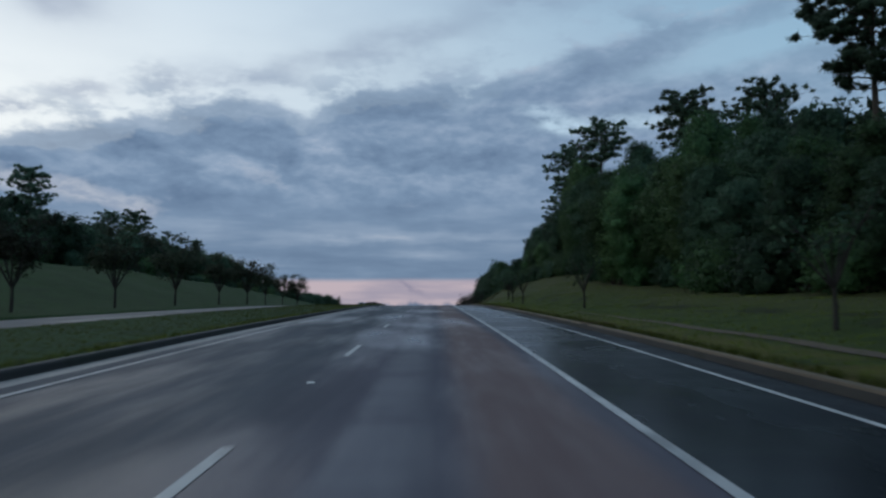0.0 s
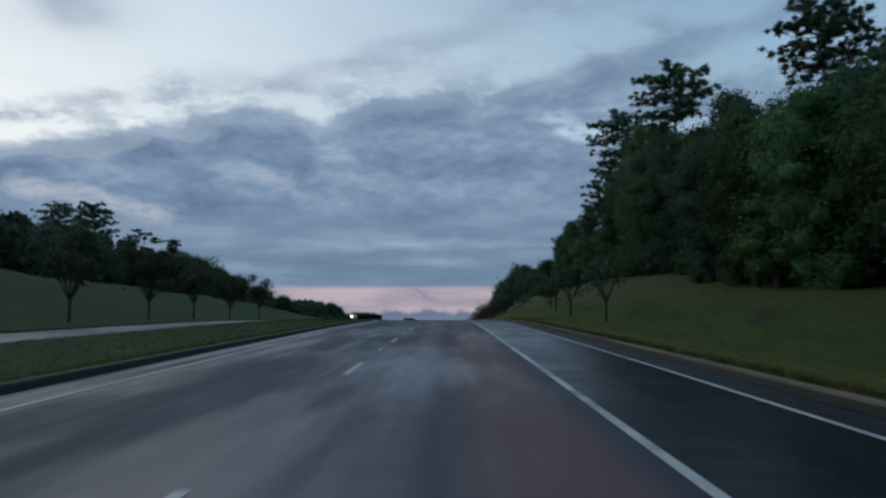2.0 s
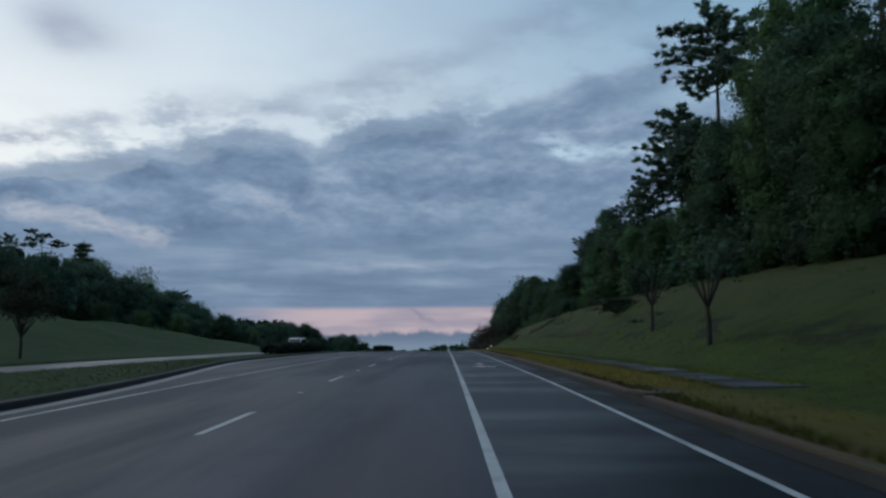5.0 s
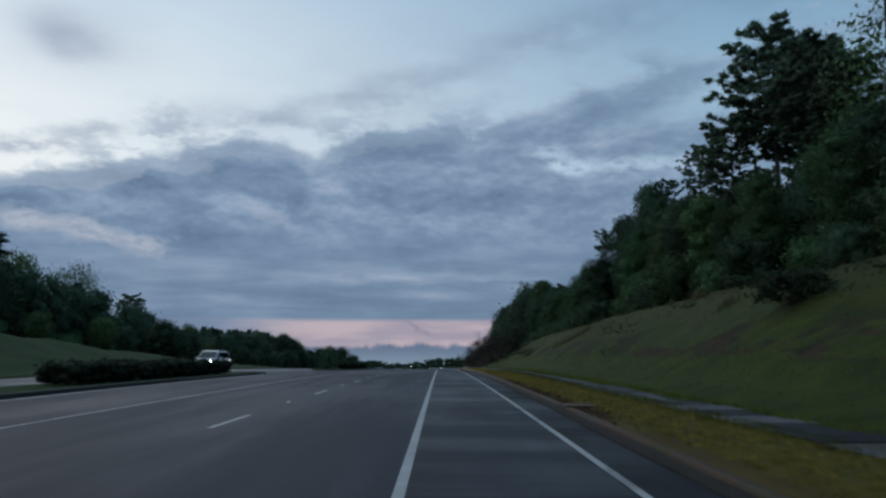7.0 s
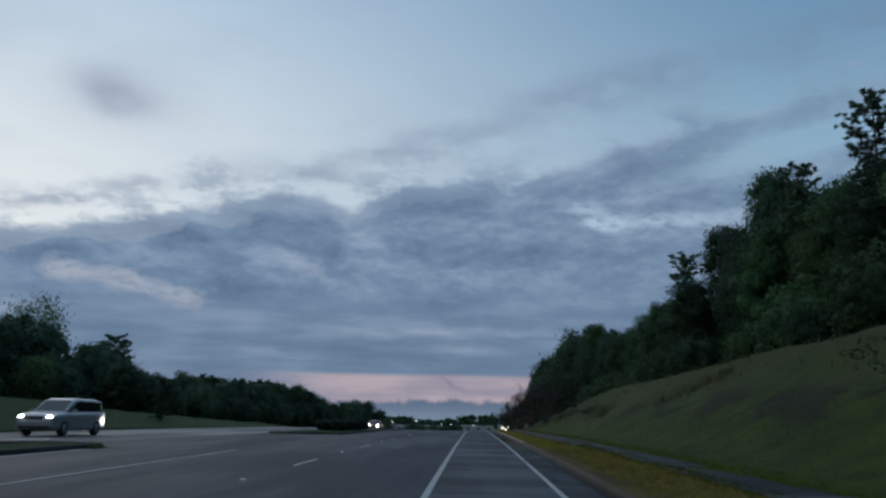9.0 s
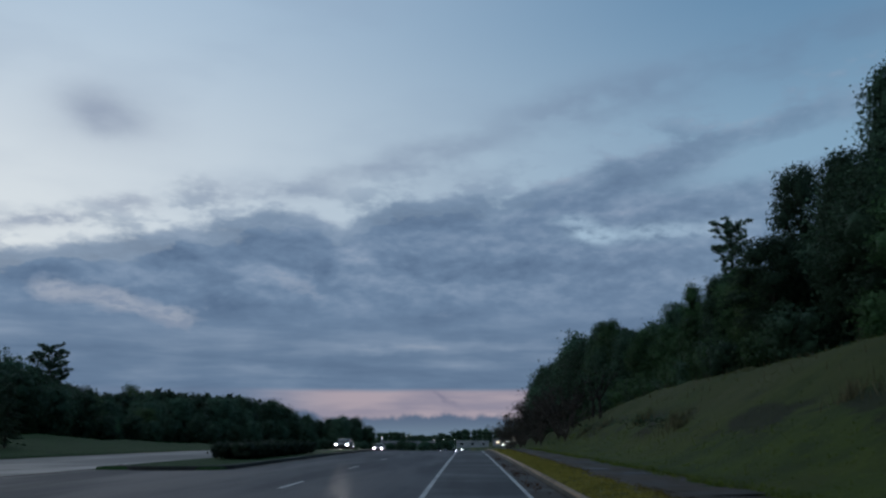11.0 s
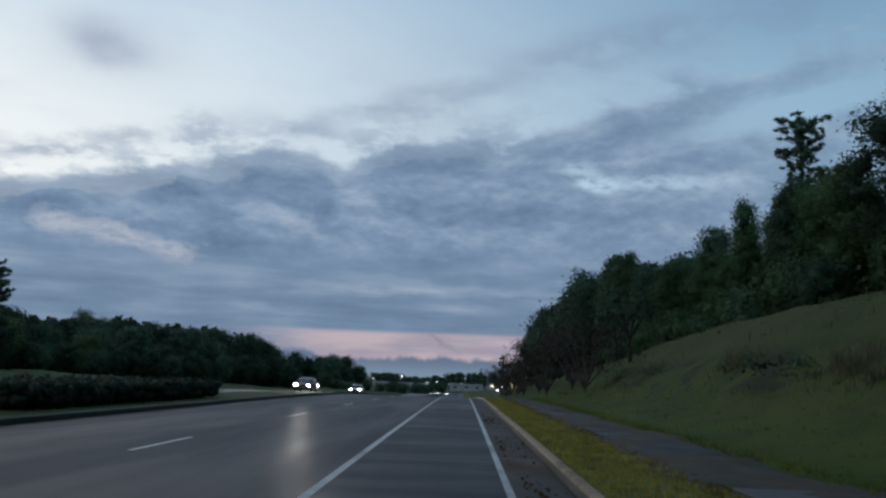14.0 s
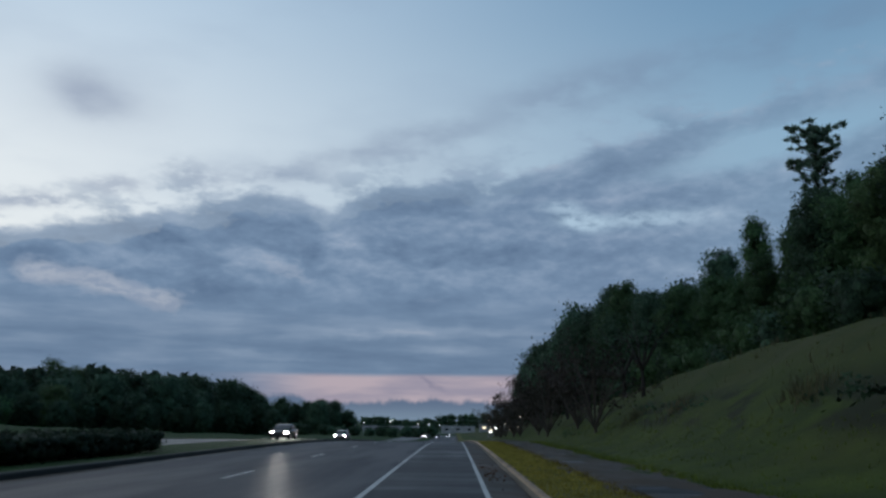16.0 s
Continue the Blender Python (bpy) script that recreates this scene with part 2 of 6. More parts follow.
def surface(name, a, b, coarse=1.0, fine=20.0, rough=(0.7, 0.9), bump=0.3, dist=0.01, stretch=(1, 1, 1), dirt=None, dirt_amount=0.0, spec=0.3):
    """Two tones mixed by coarse and fine noise, with grain relief."""
    m, n, bsdf = material(name)
    mp = n.add("ShaderNodeMapping")
    mp.inputs["Scale"].default_value = stretch
    n.put(mp.inputs[0], where(n))
    v = mp.outputs[0]
    c, f = n.noise(v, coarse, 5.0, 0.6), n.noise(v, fine, 3.0, 0.6)
    fac = n.math("ADD", n.math("MULTIPLY", n.smooth(c, 0.3, 0.7), 0.65), n.math("MULTIPLY", f, 0.35))
    col = n.mix(fac, (*a, 1), (*b, 1))
    if dirt:
        col = n.mix(n.math("MULTIPLY", n.smooth(n.noise(v, coarse * 0.37, 6.0, 0.65), 0.48, 0.66), dirt_amount), col, (*dirt, 1))
    n.put(bsdf.inputs["Base Color"], col)
    n.put(bsdf.inputs["Roughness"], n.smooth(c, 0.3, 0.7, rough[0], rough[1]))
    bsdf.inputs["Specular IOR Level"].default_value = spec
    relief(n, bsdf, f, bump, dist)
    return m


def road_material(name, base, tint, rough, seam, spec=0.35, light_tint=None, film_spec=None):
    """Worn asphalt: aggregate grain, streaks along the driving direction, damp patches."""
    m, n, bsdf = material(name)
    p = where(n)
    long_map = n.add("ShaderNodeMapping")
    long_map.inputs["Scale"].default_value = (1.0, 0.07, 1.0)
    n.put(long_map.inputs[0], p)
    streak = n.noise(long_map.outputs[0], 1.4, 5.0, 0.6)
    cross_map = n.add("ShaderNodeMapping")
    cross_map.inputs["Scale"].default_value = (0.12, 0.45, 1.0)
    n.put(cross_map.inputs[0], p)
    cross = n.noise(cross_map.outputs[0], 1.0, 4.0, 0.6)
    patch_map = n.add("ShaderNodeMapping")
    patch_map.inputs["Scale"].default_value = (0.42, 0.045, 1.0)
    patch_map.inputs["Rotation"].default_value = (0, 0, 0.05)
    n.put(patch_map.inputs[0], p)
    patch = n.noise(patch_map.outputs[0], 1.0, 4.0, 0.6)
    grain = n.noise(p, 70.0, 2.0, 0.7)
    dark = tuple(c * 0.76 for c in base)
    light = tuple(c * 1.5 for c in base)
    col = n.mix(n.smooth(streak, 0.32, 0.68), (*dark, 1), (*base, 1))
    col = n.mix(n.math("MULTIPLY", n.smooth(patch, 0.45, 0.7), 0.8), col, (*tint, 1))
    if seam:
        col = n.mix(n.math("MULTIPLY", n.smooth(cross, 0.5, 0.72), seam), col, (*light, 1))
    col = n.mix(n.math("MULTIPLY", grain, 0.5), col, (*dark, 1))
    if light_tint:   # the near stretch: windscreen haze put into its paler, redder colour
        sep = n.add("ShaderNodeSeparateXYZ")
        n.put(sep.inputs[0], p)
        along = n.math("ADD", sep.outputs[1], n.math("MULTIPLY", n.math("SUBTRACT", patch, 0.5), 60.0))
        near_stretch = n.smooth(along, 62.0, 108.0, 1.0, 0.0)
        ours = n.smooth(sep.outputs[0], -0.9, 0.9)
        lane_light_tint = n.mix(ours, (1.0, 1.30, 1.42, 1), (*light_tint, 1))   # bluer on the lanes beside the median: the sky's reflection put into the colour
        col = n.mix(near_stretch, col, n.mix(1.0, col, lane_light_tint, "MULTIPLY"))
        # a polished pale track and a rusty-brown strip along our lane
        sway = n.math("ADD", sep.outputs[0], n.math("MULTIPLY", n.math("SUBTRACT", streak, 0.5), 0.5))
        pale = n.math("MULTIPLY", n.math("MULTIPLY", n.smooth(sway, 0.75, 1.05), n.smooth(sway, 1.75, 1.35)), n.smooth(cross, 0.3, 0.6, 0.35, 1.0))
        col = n.mix(n.math("MULTIPLY", n.math("MULTIPLY", pale, near_stretch), 0.55), col, (0.17, 0.165, 0.18, 1))
        rust = n.math("MULTIPLY", n.smooth(sway, 1.7, 2.3), n.smooth(sway, 3.5, 3.1))
        col = n.mix(n.math("MULTIPLY", n.math("MULTIPLY", rust, near_stretch), 0.75), col, (0.135, 0.080, 0.070, 1))
    bsdf.inputs["Specular IOR Level"].default_value = spec
    if film_spec:   # damp bands across the lane reflect, the open-textured rest hardly does
        n.put(bsdf.inputs["Specular IOR Level"], n.smooth(cross, 0.42, 0.70, spec, film_spec))
    n.put(bsdf.inputs["Base Color"], col)
    wet = n.math("ADD", n.math("MULTIPLY", n.smooth(cross, 0.35, 0.7) if seam else n.smooth(streak, 0.35, 0.7), 0.45 if seam else 0.2), n.math("MULTIPLY", n.smooth(patch, 0.35, 0.65), 0.55 if seam else 0.8))
    rough_out = n.smooth(wet, 0.0, 1.0, rough[1], rough[0])
    if light_tint:   # thin films of water lying aslant over the near stretch
        slant = n.add("ShaderNodeMapping")
        slant.inputs["Scale"].default_value = (0.34, 0.05, 1.0)
        slant.inputs["Rotation"].default_value = (0, 0, 0.16)
        n.put(slant.inputs[0], p)
        film = n.smooth(n.noise(slant.outputs[0], 1.0, 4.0, 0.55), 0.52, 0.68)
        rough_out = n.math("MULTIPLY", rough_out, n.math("SUBTRACT", 1.0, n.math("MULTIPLY", n.math("MULTIPLY", film, near_stretch), 0.32)))
    if light_tint:   # the surface further on is even
        even = 0.5 * (rough[0] + rough[1]) + 0.06
        rough_out = n.math("ADD", n.math("MULTIPLY", n.math("SUBTRACT", rough_out, even), n.math("MULTIPLY_ADD", near_stretch, 0.6, 0.4)), even)
    if film_spec:   # the near stretch is closed and smooth
        rough_out = n.math("MULTIPLY", rough_out, n.math("SUBTRACT", 1.0, n.math("MULTIPLY", near_stretch, 0.4)))
    n.put(bsdf.inputs["Roughness"], rough_out)
    relief(n, bsdf, grain, 0.12 if film_spec else 0.25, 0.006)
    return m


def leaf_material(name, a, b, c, soft=True):
    """Foliage: three greens by island and by clump."""
    m, n, bsdf = material(name)
    geo = n.add("ShaderNodeNewGeometry")
    info = n.add("ShaderNodeObjectInfo")
    big = n.noise(geo.outputs["Position"], 0.35, 3.0, 0.6)
    col = n.mix(geo.outputs["Random Per Island"], (*a, 1), (*b, 1))
    col = n.mix(n.math("MULTIPLY", n.smooth(big, 0.4, 0.68), 0.7), col, (*c, 1))
    val = n.math("ADD", 0.56, n.math("MULTIPLY", info.outputs["Random"], 0.88))
    speck = n.noise(geo.outputs["Position"], 2.6, 4.0, 0.75)
    val = n.math("MULTIPLY", val, n.smooth(speck, 0.3, 0.7, 0.5, 1.45))
    hsv = n.add("ShaderNodeHueSaturation")
    n.put(hsv.inputs["Value"], val)
    n.put(hsv.inputs["Hue"], n.math("ADD", 0.485, n.math("MULTIPLY", info.outputs["Random"], 0.03)))
    n.put(hsv.inputs["Color"], col)
    n.put(bsdf.inputs["Base Color"], hsv.outputs[0])
    bsdf.inputs["Roughness"].default_value = 0.7
    bsdf.inputs["Specular IOR Level"].default_value = 0.2
    # leaves mostly turn outwards from their clump
    at = n.add("ShaderNodeAttribute")
    at.attribute_name = "outward"
    turn = n.add("ShaderNodeVectorTransform")
    turn.vector_type, turn.convert_from, turn.convert_to = "NORMAL", "OBJECT", "WORLD"
    n.put(turn.inputs[0], at.outputs["Vector"])
    both = n.add("ShaderNodeVectorMath", op="MULTIPLY_ADD")
    n.put(both.inputs[0], geo.outputs["Normal"])
    both.inputs[1].default_value = (0.35, 0.35, 0.35)
    n.put(both.inputs[2], turn.outputs[0])
    unit = n.add("ShaderNodeVectorMath", op="NORMALIZE")
    n.put(unit.inputs[0], both.outputs[0])
    if soft:
        n.put(bsdf.inputs["Normal"], unit.outputs[0])
    tr = n.add("ShaderNodeBsdfTranslucent")
    n.put(tr.inputs[0], hsv.outputs[0])
    mx = n.add("ShaderNodeMixShader")
    mx.inputs[0].default_value = 0.35
    n.put(mx.inputs[1], bsdf.outputs[0])
    n.put(mx.inputs[2], tr.outputs[0])
    out = [x for x in n.tree.nodes if x.bl_idname == "ShaderNodeOutputMaterial"][0]
    n.put(out.inputs[0], mx.outputs[0])
    return m


def plain(name, col, rough=0.5, metal=0.0, emit=None, power=0.0):
    m, n, bsdf = material(name)
    g = n.noise(where(n), 9.0, 4.0, 0.6)
    n.put(bsdf.inputs["Base Color"], n.mix(n.math("MULTIPLY", g, 0.35), (*col, 1), (*(c * 0.7 for c in col), 1)))
    bsdf.inputs["Roughness"].default_value, bsdf.inputs["Metallic"].default_value = rough, metal
    if emit:
        bsdf.inputs["Emission Color"].default_value = (*emit, 1)
        bsdf.inputs["Emission Strength"].default_value = power
    return m


def glass_dark(name):
    m, n, bsdf = material(name)
    bsdf.inputs["Base Color"].default_value = (0.015, 0.018, 0.022, 1)
    bsdf.inputs["Roughness"].default_value = 0.06
    return m


def grass_material():
    m, n, bsdf = material("mown_grass")
    p = where(n)
    sep = n.add("ShaderNodeSeparateXYZ")
    n.put(sep.inputs[0], p)
    big, mid, fine = n.noise(p, 0.09, 5.0, 0.6), n.noise(p, 0.7, 5.0, 0.65), n.noise(p, 14.0, 3.0, 0.7)
    col = n.mix(n.smooth(mid, 0.3, 0.7), (0.021, 0.036, 0.004, 1), (0.058, 0.082, 0.006, 1))
    right = n.smooth(sep.outputs[0], 5.0, 7.0)
    col = n.mix(right, n.mix(n.smooth(mid, 0.3, 0.7), (0.006, 0.029, 0.004, 1), (0.014, 0.054, 0.006, 1)), col)
    col = n.mix(n.math("MULTIPLY", n.math("MULTIPLY", n.smooth(big, 0.5, 0.72), 0.5), right), col, (0.086, 0.078, 0.018, 1))
    # mossy, yellower strip behind the kerb of the right-hand verge
    strip = n.math("MULTIPLY", n.smooth(sep.outputs[0], 6.4, 7.0), n.smooth(sep.outputs[0], 9.4, 8.4))
    strip = n.math("MULTIPLY", strip, n.smooth(n.noise(p, 0.5, 4.0, 0.6), 0.30, 0.5))
    strip = n.math("MULTIPLY", strip, n.smooth(sep.outputs[1], 60.0, 125.0, 0.55, 1.0))
    hue = n.mix(n.smooth(sep.outputs[1], 150.0, 190.0), (0.150, 0.094, 0.018, 1), (0.150, 0.132, 0.034, 1))
    col = n.mix(n.math("MULTIPLY", strip, 0.75), col, hue)
    rust = n.math("MULTIPLY", n.math("MULTIPLY", n.smooth(sep.outputs[0], 6.7, 6.9), n.smooth(sep.outputs[0], 7.9, 7.1)), n.smooth(n.noise(p, 0.35, 4.0, 0.6), 0.38, 0.58))
    rust = n.math("MULTIPLY", rust, n.smooth(sep.outputs[1], 188.0, 172.0))
    col = n.mix(n.math("MULTIPLY", rust, 0.8), col, (0.085, 0.042, 0.020, 1))
    # taller, greyer growth up the bank, smooth dark turf at its foot
    up = n.math("ADD", sep.outputs[0], n.math("MULTIPLY", n.math("SUBTRACT", n.noise(p, 0.12, 4.0, 0.6), 0.5), 9.0))
    col = n.mix(n.math("MULTIPLY", n.smooth(up, 12.5, 18.5), n.smooth(mid, 0.25, 0.65, 0.45, 1.0)), col, (0.060, 0.062, 0.018, 1))
    # dry seed heads and bare red soil on the bank
    bank = n.math("MULTIPLY", n.smooth(sep.outputs[0], 13.0, 16.0), n.smooth(sep.outputs[0], 27.0, 23.0))
    dry = n.math("MULTIPLY", bank, n.smooth(n.noise(p, 0.16, 5.0, 0.65), 0.52, 0.68))
    col = n.mix(n.math("MULTIPLY", dry, 0.35), col, (0.10, 0.09, 0.045, 1))
    soil = n.math("MULTIPLY", n.smooth(n.noise(p, 0.22, 5.0, 0.7, 0.4), 0.66, 0.74), bank)
    col = n.mix(n.math("MULTIPLY", soil, 0.4), col, (0.080, 0.036, 0.022, 1))
    col = n.mix(n.math("MULTIPLY", fine, 0.55), col, (0.020, 0.030, 0.010, 1))
    # darker patches along a belt of the bank, and a red-brown stretch among them
    flat_map = n.add("ShaderNodeMapping")
    flat_map.inputs["Scale"].default_value = (1.0, 0.45, 1.0)
    n.put(flat_map.inputs[0], p)
    patch_noise = n.noise(flat_map.outputs[0], 0.42, 5.0, 0.6, 0.3)
    belt = n.math("MULTIPLY", n.smooth(sep.outputs[0], 12.6, 13.3), n.smooth(sep.outputs[0], 16.0, 14.4))
    col = n.mix(n.math("MULTIPLY", n.math("MULTIPLY", n.smooth(patch_noise, 0.50, 0.58), belt), 0.8), col, (0.014, 0.015, 0.007, 1))
    red_stretch = n.math("MULTIPLY", n.math("MULTIPLY", n.smooth(sep.outputs[1], 128.0, 133.0), n.smooth(sep.outputs[1], 160.0, 150.0)), n.math("MULTIPLY", n.smooth(sep.outputs[0], 12.9, 13.3), n.smooth(sep.outputs[0], 15.2, 14.2)))
    col = n.mix(n.math("MULTIPLY", n.math("MULTIPLY", n.smooth(patch_noise, 0.50, 0.57), n.math("MULTIPLY", red_stretch, n.smooth(n.noise(p, 1.4, 5.0, 0.65), 0.44, 0.58))), 0.8), col, (0.062, 0.027, 0.016, 1))
    n.put(bsdf.inputs["Base Color"], col)
    bsdf.inputs["Roughness"].default_value = 0.9
    bsdf.inputs["Specular IOR Level"].default_value = 0.15
    relief(n, bsdf, n.math("ADD", mid, fine), 0.7, 0.06)
    return m


M_ROAD = road_material("worn_asphalt", (0.027, 0.031, 0.042), (0.040, 0.034, 0.038), (0.36, 0.64), 0.0, 0.07, (2.3, 1.95, 2.0))
# tint below 1 puts the view's dim lower right corner into the near stretch
M_BIKE = road_material("dark_asphalt", (0.012, 0.013, 0.017), (0.018, 0.019, 0.024), (0.30, 0.56), 0.22, 0.05, (0.8, 0.82, 0.86), 0.13)
M_FARROAD = road_material("pale_asphalt", (0.105, 0.103, 0.105), (0.125, 0.12, 0.118), (0.4, 0.65), 0.3, 0.15)
M_GUTTER_GREY = surface("grey_gutter_concrete", (0.009, 0.010, 0.012), (0.036, 0.037, 0.041), 1.0, 30, (0.45, 0.75), 0.4, 0.006, (0.4, 0.35, 1), (0.014, 0.010, 0.008), 0.9, 0.07)
M_GUTTER = surface("damp_gutter_concrete", (0.019, 0.016, 0.014), (0.072, 0.060, 0.052), 1.0, 30, (0.55, 0.85), 0.4, 0.006, (0.6, 0.6, 1), (0.058, 0.028, 0.014), 0.95, 0.12)
M_GUTTER_PALE = surface("pale_gutter_concrete", (0.17, 0.165, 0.16), (0.27, 0.26, 0.25), 0.9, 30, (0.5, 0.8), 0.3, 0.006, (1, 0.25, 1), (0.09, 0.085, 0.08), 0.6)
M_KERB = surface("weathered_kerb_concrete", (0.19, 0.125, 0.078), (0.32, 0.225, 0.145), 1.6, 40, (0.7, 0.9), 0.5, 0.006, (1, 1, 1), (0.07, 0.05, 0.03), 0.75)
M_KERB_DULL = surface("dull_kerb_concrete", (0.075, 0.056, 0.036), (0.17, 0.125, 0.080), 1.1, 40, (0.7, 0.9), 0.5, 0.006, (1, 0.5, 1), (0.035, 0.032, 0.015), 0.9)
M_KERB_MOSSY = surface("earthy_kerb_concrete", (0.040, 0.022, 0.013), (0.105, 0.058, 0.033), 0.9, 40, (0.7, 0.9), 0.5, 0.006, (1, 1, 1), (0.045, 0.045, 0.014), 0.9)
M_KERB_DARK = surface("dark_kerb_concrete", (0.022, 0.021, 0.02), (0.06, 0.056, 0.05), 1.6, 40, (0.7, 0.9), 0.5, 0.006, (1, 0.4, 1), (0.02, 0.025, 0.015), 0.7)
M_WALK = surface("pavement_concrete", (0.070, 0.070, 0.074), (0.13, 0.127, 0.125), 0.8, 35, (0.6, 0.9), 0.35, 0.005, (1, 1, 1), (0.036, 0.028, 0.020), 0.92, 0.2)
M_MUD = surface("muddy_overgrown_pavement", (0.026, 0.017, 0.010), (0.070, 0.050, 0.037), 0.9, 24, (0.6, 0.9), 0.7, 0.02, (1, 0.6, 1), (0.022, 0.020, 0.008), 0.9, 0.2)
M_DIRT = surface("bare_earth", (0.055, 0.038, 0.025), (0.12, 0.085, 0.055), 1.2, 30, (0.85, 0.95), 0.6, 0.02)
M_PAINT = surface("worn_white_paint", (0.28, 0.275, 0.27), (0.52, 0.51, 0.495), 2.2, 45, (0.45, 0.7), 0.3, 0.002, (1, 0.5, 1), (0.13, 0.125, 0.125), 0.65)
M_PAINT_PINK = surface("dirty_pinkish_paint", (0.30, 0.24, 0.22), (0.50, 0.42, 0.39), 3.0, 45, (0.45, 0.7), 0.3, 0.002, (1, 0.5, 1), (0.09, 0.085, 0.085), 0.7)
M_PAINT_OLD = surface("faded_white_paint", (0.24, 0.24, 0.245), (0.40, 0.40, 0.40), 2.2, 45, (0.45, 0.7), 0.3, 0.002, (1, 0.5, 1), (0.10, 0.10, 0.10), 0.8)
slab_nodes = Nodes(M_WALK.node_tree, False)
slab_bsdf = [x for x in M_WALK.node_tree.nodes if x.bl_idname == "ShaderNodeBsdfPrincipled"][0]
slab_col = slab_bsdf.inputs["Base Color"].links[0].from_socket
slab_wet = slab_nodes.smooth(slab_nodes.add("ShaderNodeObjectInfo").outputs["Random"], 0.5, 0.85)   # most slabs stay dark and damp
slab_nodes.put(slab_bsdf.inputs["Base Color"], slab_nodes.mix(slab_wet, slab_nodes.mix(1.0, slab_col, (0.22, 0.24, 0.28, 1), "MULTIPLY"), slab_col))
M_GRASS = grass_material()
M_BLADE = leaf_material("grass_blades", (0.066, 0.092, 0.014), (0.110, 0.135, 0.024), (0.115, 0.12, 0.026), False)
M_MOSS = leaf_material("yellowed_grass_blades", (0.155, 0.118, 0.028), (0.24, 0.178, 0.042), (0.17, 0.135, 0.034), False)
M_OLIVE = leaf_material("olive_grass_blades", (0.185, 0.150, 0.030), (0.270, 0.210, 0.048), (0.195, 0.160, 0.034), False)
M_LITTER = leaf_material("fallen_leaves", (0.050, 0.022, 0.011), (0.125, 0.060, 0.030), (0.045, 0.026, 0.015), False)
M_STRAW = leaf_material("dry_grass_stalks", (0.12, 0.115, 0.06), (0.185, 0.17, 0.095), (0.09, 0.095, 0.045), False)
M_LEAF = [leaf_material("oak_leaves", (0.042, 0.096, 0.038), (0.076, 0.150, 0.058), (0.062, 0.126, 0.044)),
          leaf_material("spring_leaves", (0.066, 0.122, 0.046), (0.108, 0.180, 0.070), (0.085, 0.146, 0.052)),
          leaf_material("dark_leaves", (0.034, 0.070, 0.042), (0.060, 0.112, 0.060), (0.050, 0.094, 0.050))]
M_NEEDLE = leaf_material("pine_needles", (0.062, 0.112, 0.076), (0.108, 0.170, 0.104), (0.088, 0.145, 0.084))
M_HEDGE = leaf_material("hedge_leaves", (0.018, 0.032, 0.020), (0.036, 0.054, 0.028), (0.028, 0.043, 0.023))
M_REDBUD = leaf_material("sparse_reddish_leaves", (0.050, 0.042, 0.034), (0.080, 0.062, 0.050), (0.046, 0.052, 0.032))
M_BARK = surface("bark", (0.035, 0.028, 0.022), (0.085, 0.068, 0.052), 3.0, 25, (0.85, 0.95), 0.8, 0.03, (1, 1, 0.25))
M_PALE_BARK = surface("pale_bark", (0.34, 0.33, 0.30), (0.55, 0.54, 0.50), 1.5, 25, (0.8, 0.95), 0.5, 0.02, (1, 1, 0.4), (0.12, 0.11, 0.09), 0.6)
M_DARK_BARK = surface("dark_bark", (0.022, 0.019, 0.017), (0.05, 0.043, 0.037), 3.0, 25, (0.85, 0.95), 0.6, 0.02, (1, 1, 0.3))
M_PLUM = leaf_material("dark_bronze_leaves", (0.034, 0.042, 0.026), (0.056, 0.062, 0.038), (0.046, 0.058, 0.032))
M_TWIG = surface("twig_bark", (0.06, 0.049, 0.043), (0.12, 0.098, 0.083), 3.0, 25, (0.85, 0.95), 0.5, 0.01)

# ---- the lie of the land ----
ROAD_Y = [-120, -60, -15, 0, 15, 30, 45, 60, 75, 90, 105, 120, 135, 150, 165, 180, 195, 210, 225, 240, 255, 270, 300, 345, 400, 450, 500, 560, 700, 1500, 6000]
ROAD_Z = [-5.4, -2.7, -0.68, 0.0, 0.63, 1.18, 1.71, 2.20, 2.68, 3.07, 3.38, 3.59, 3.80, 3.97, 4.09, 4.17, 4.19, 4.18, 4.15, 4.10, 3.98, 3.70, 2.95, 1.85, 0.5, -0.7, -1.6, -2.3, -3.2, -4.5, -8.0]
FINE_Y = np.arange(-120.0, 6001.0, 2.5)
FINE_Z = np.interp(FINE_Y, ROAD_Y, ROAD_Z)
for _ in range(6):
    FINE_Z[1:-1] = 0.25 * FINE_Z[:-2] + 0.5 * FINE_Z[1:-1] + 0.25 * FINE_Z[2:]


def road_z(y):
    return np.interp(y, FINE_Y, FINE_Z)


def bell(v, a, b):
    """0 below a, 1 above b, smooth between."""
    s = np.clip((v - a) / (b - a), 0, 1)
    return s * s * (3 - 2 * s)


def kerb_left(y):
    """The median's kerb beside our lanes: it draws back for a turning lane, and again after the crossing."""
    return -4.45 - 3.75 * bell(y, 96, 132) * (1 - bell(y, 190, 191))


def far_edge(y):
    """The near edge of the other carriageway."""
    return -11.8 + 2.6 * bell(y, 150, 212)


def far_back(y):
    """The far edge of the other carriageway, which widens at the crossing."""
    return -16.9 - 2.45 * bell(y, 140, 176)


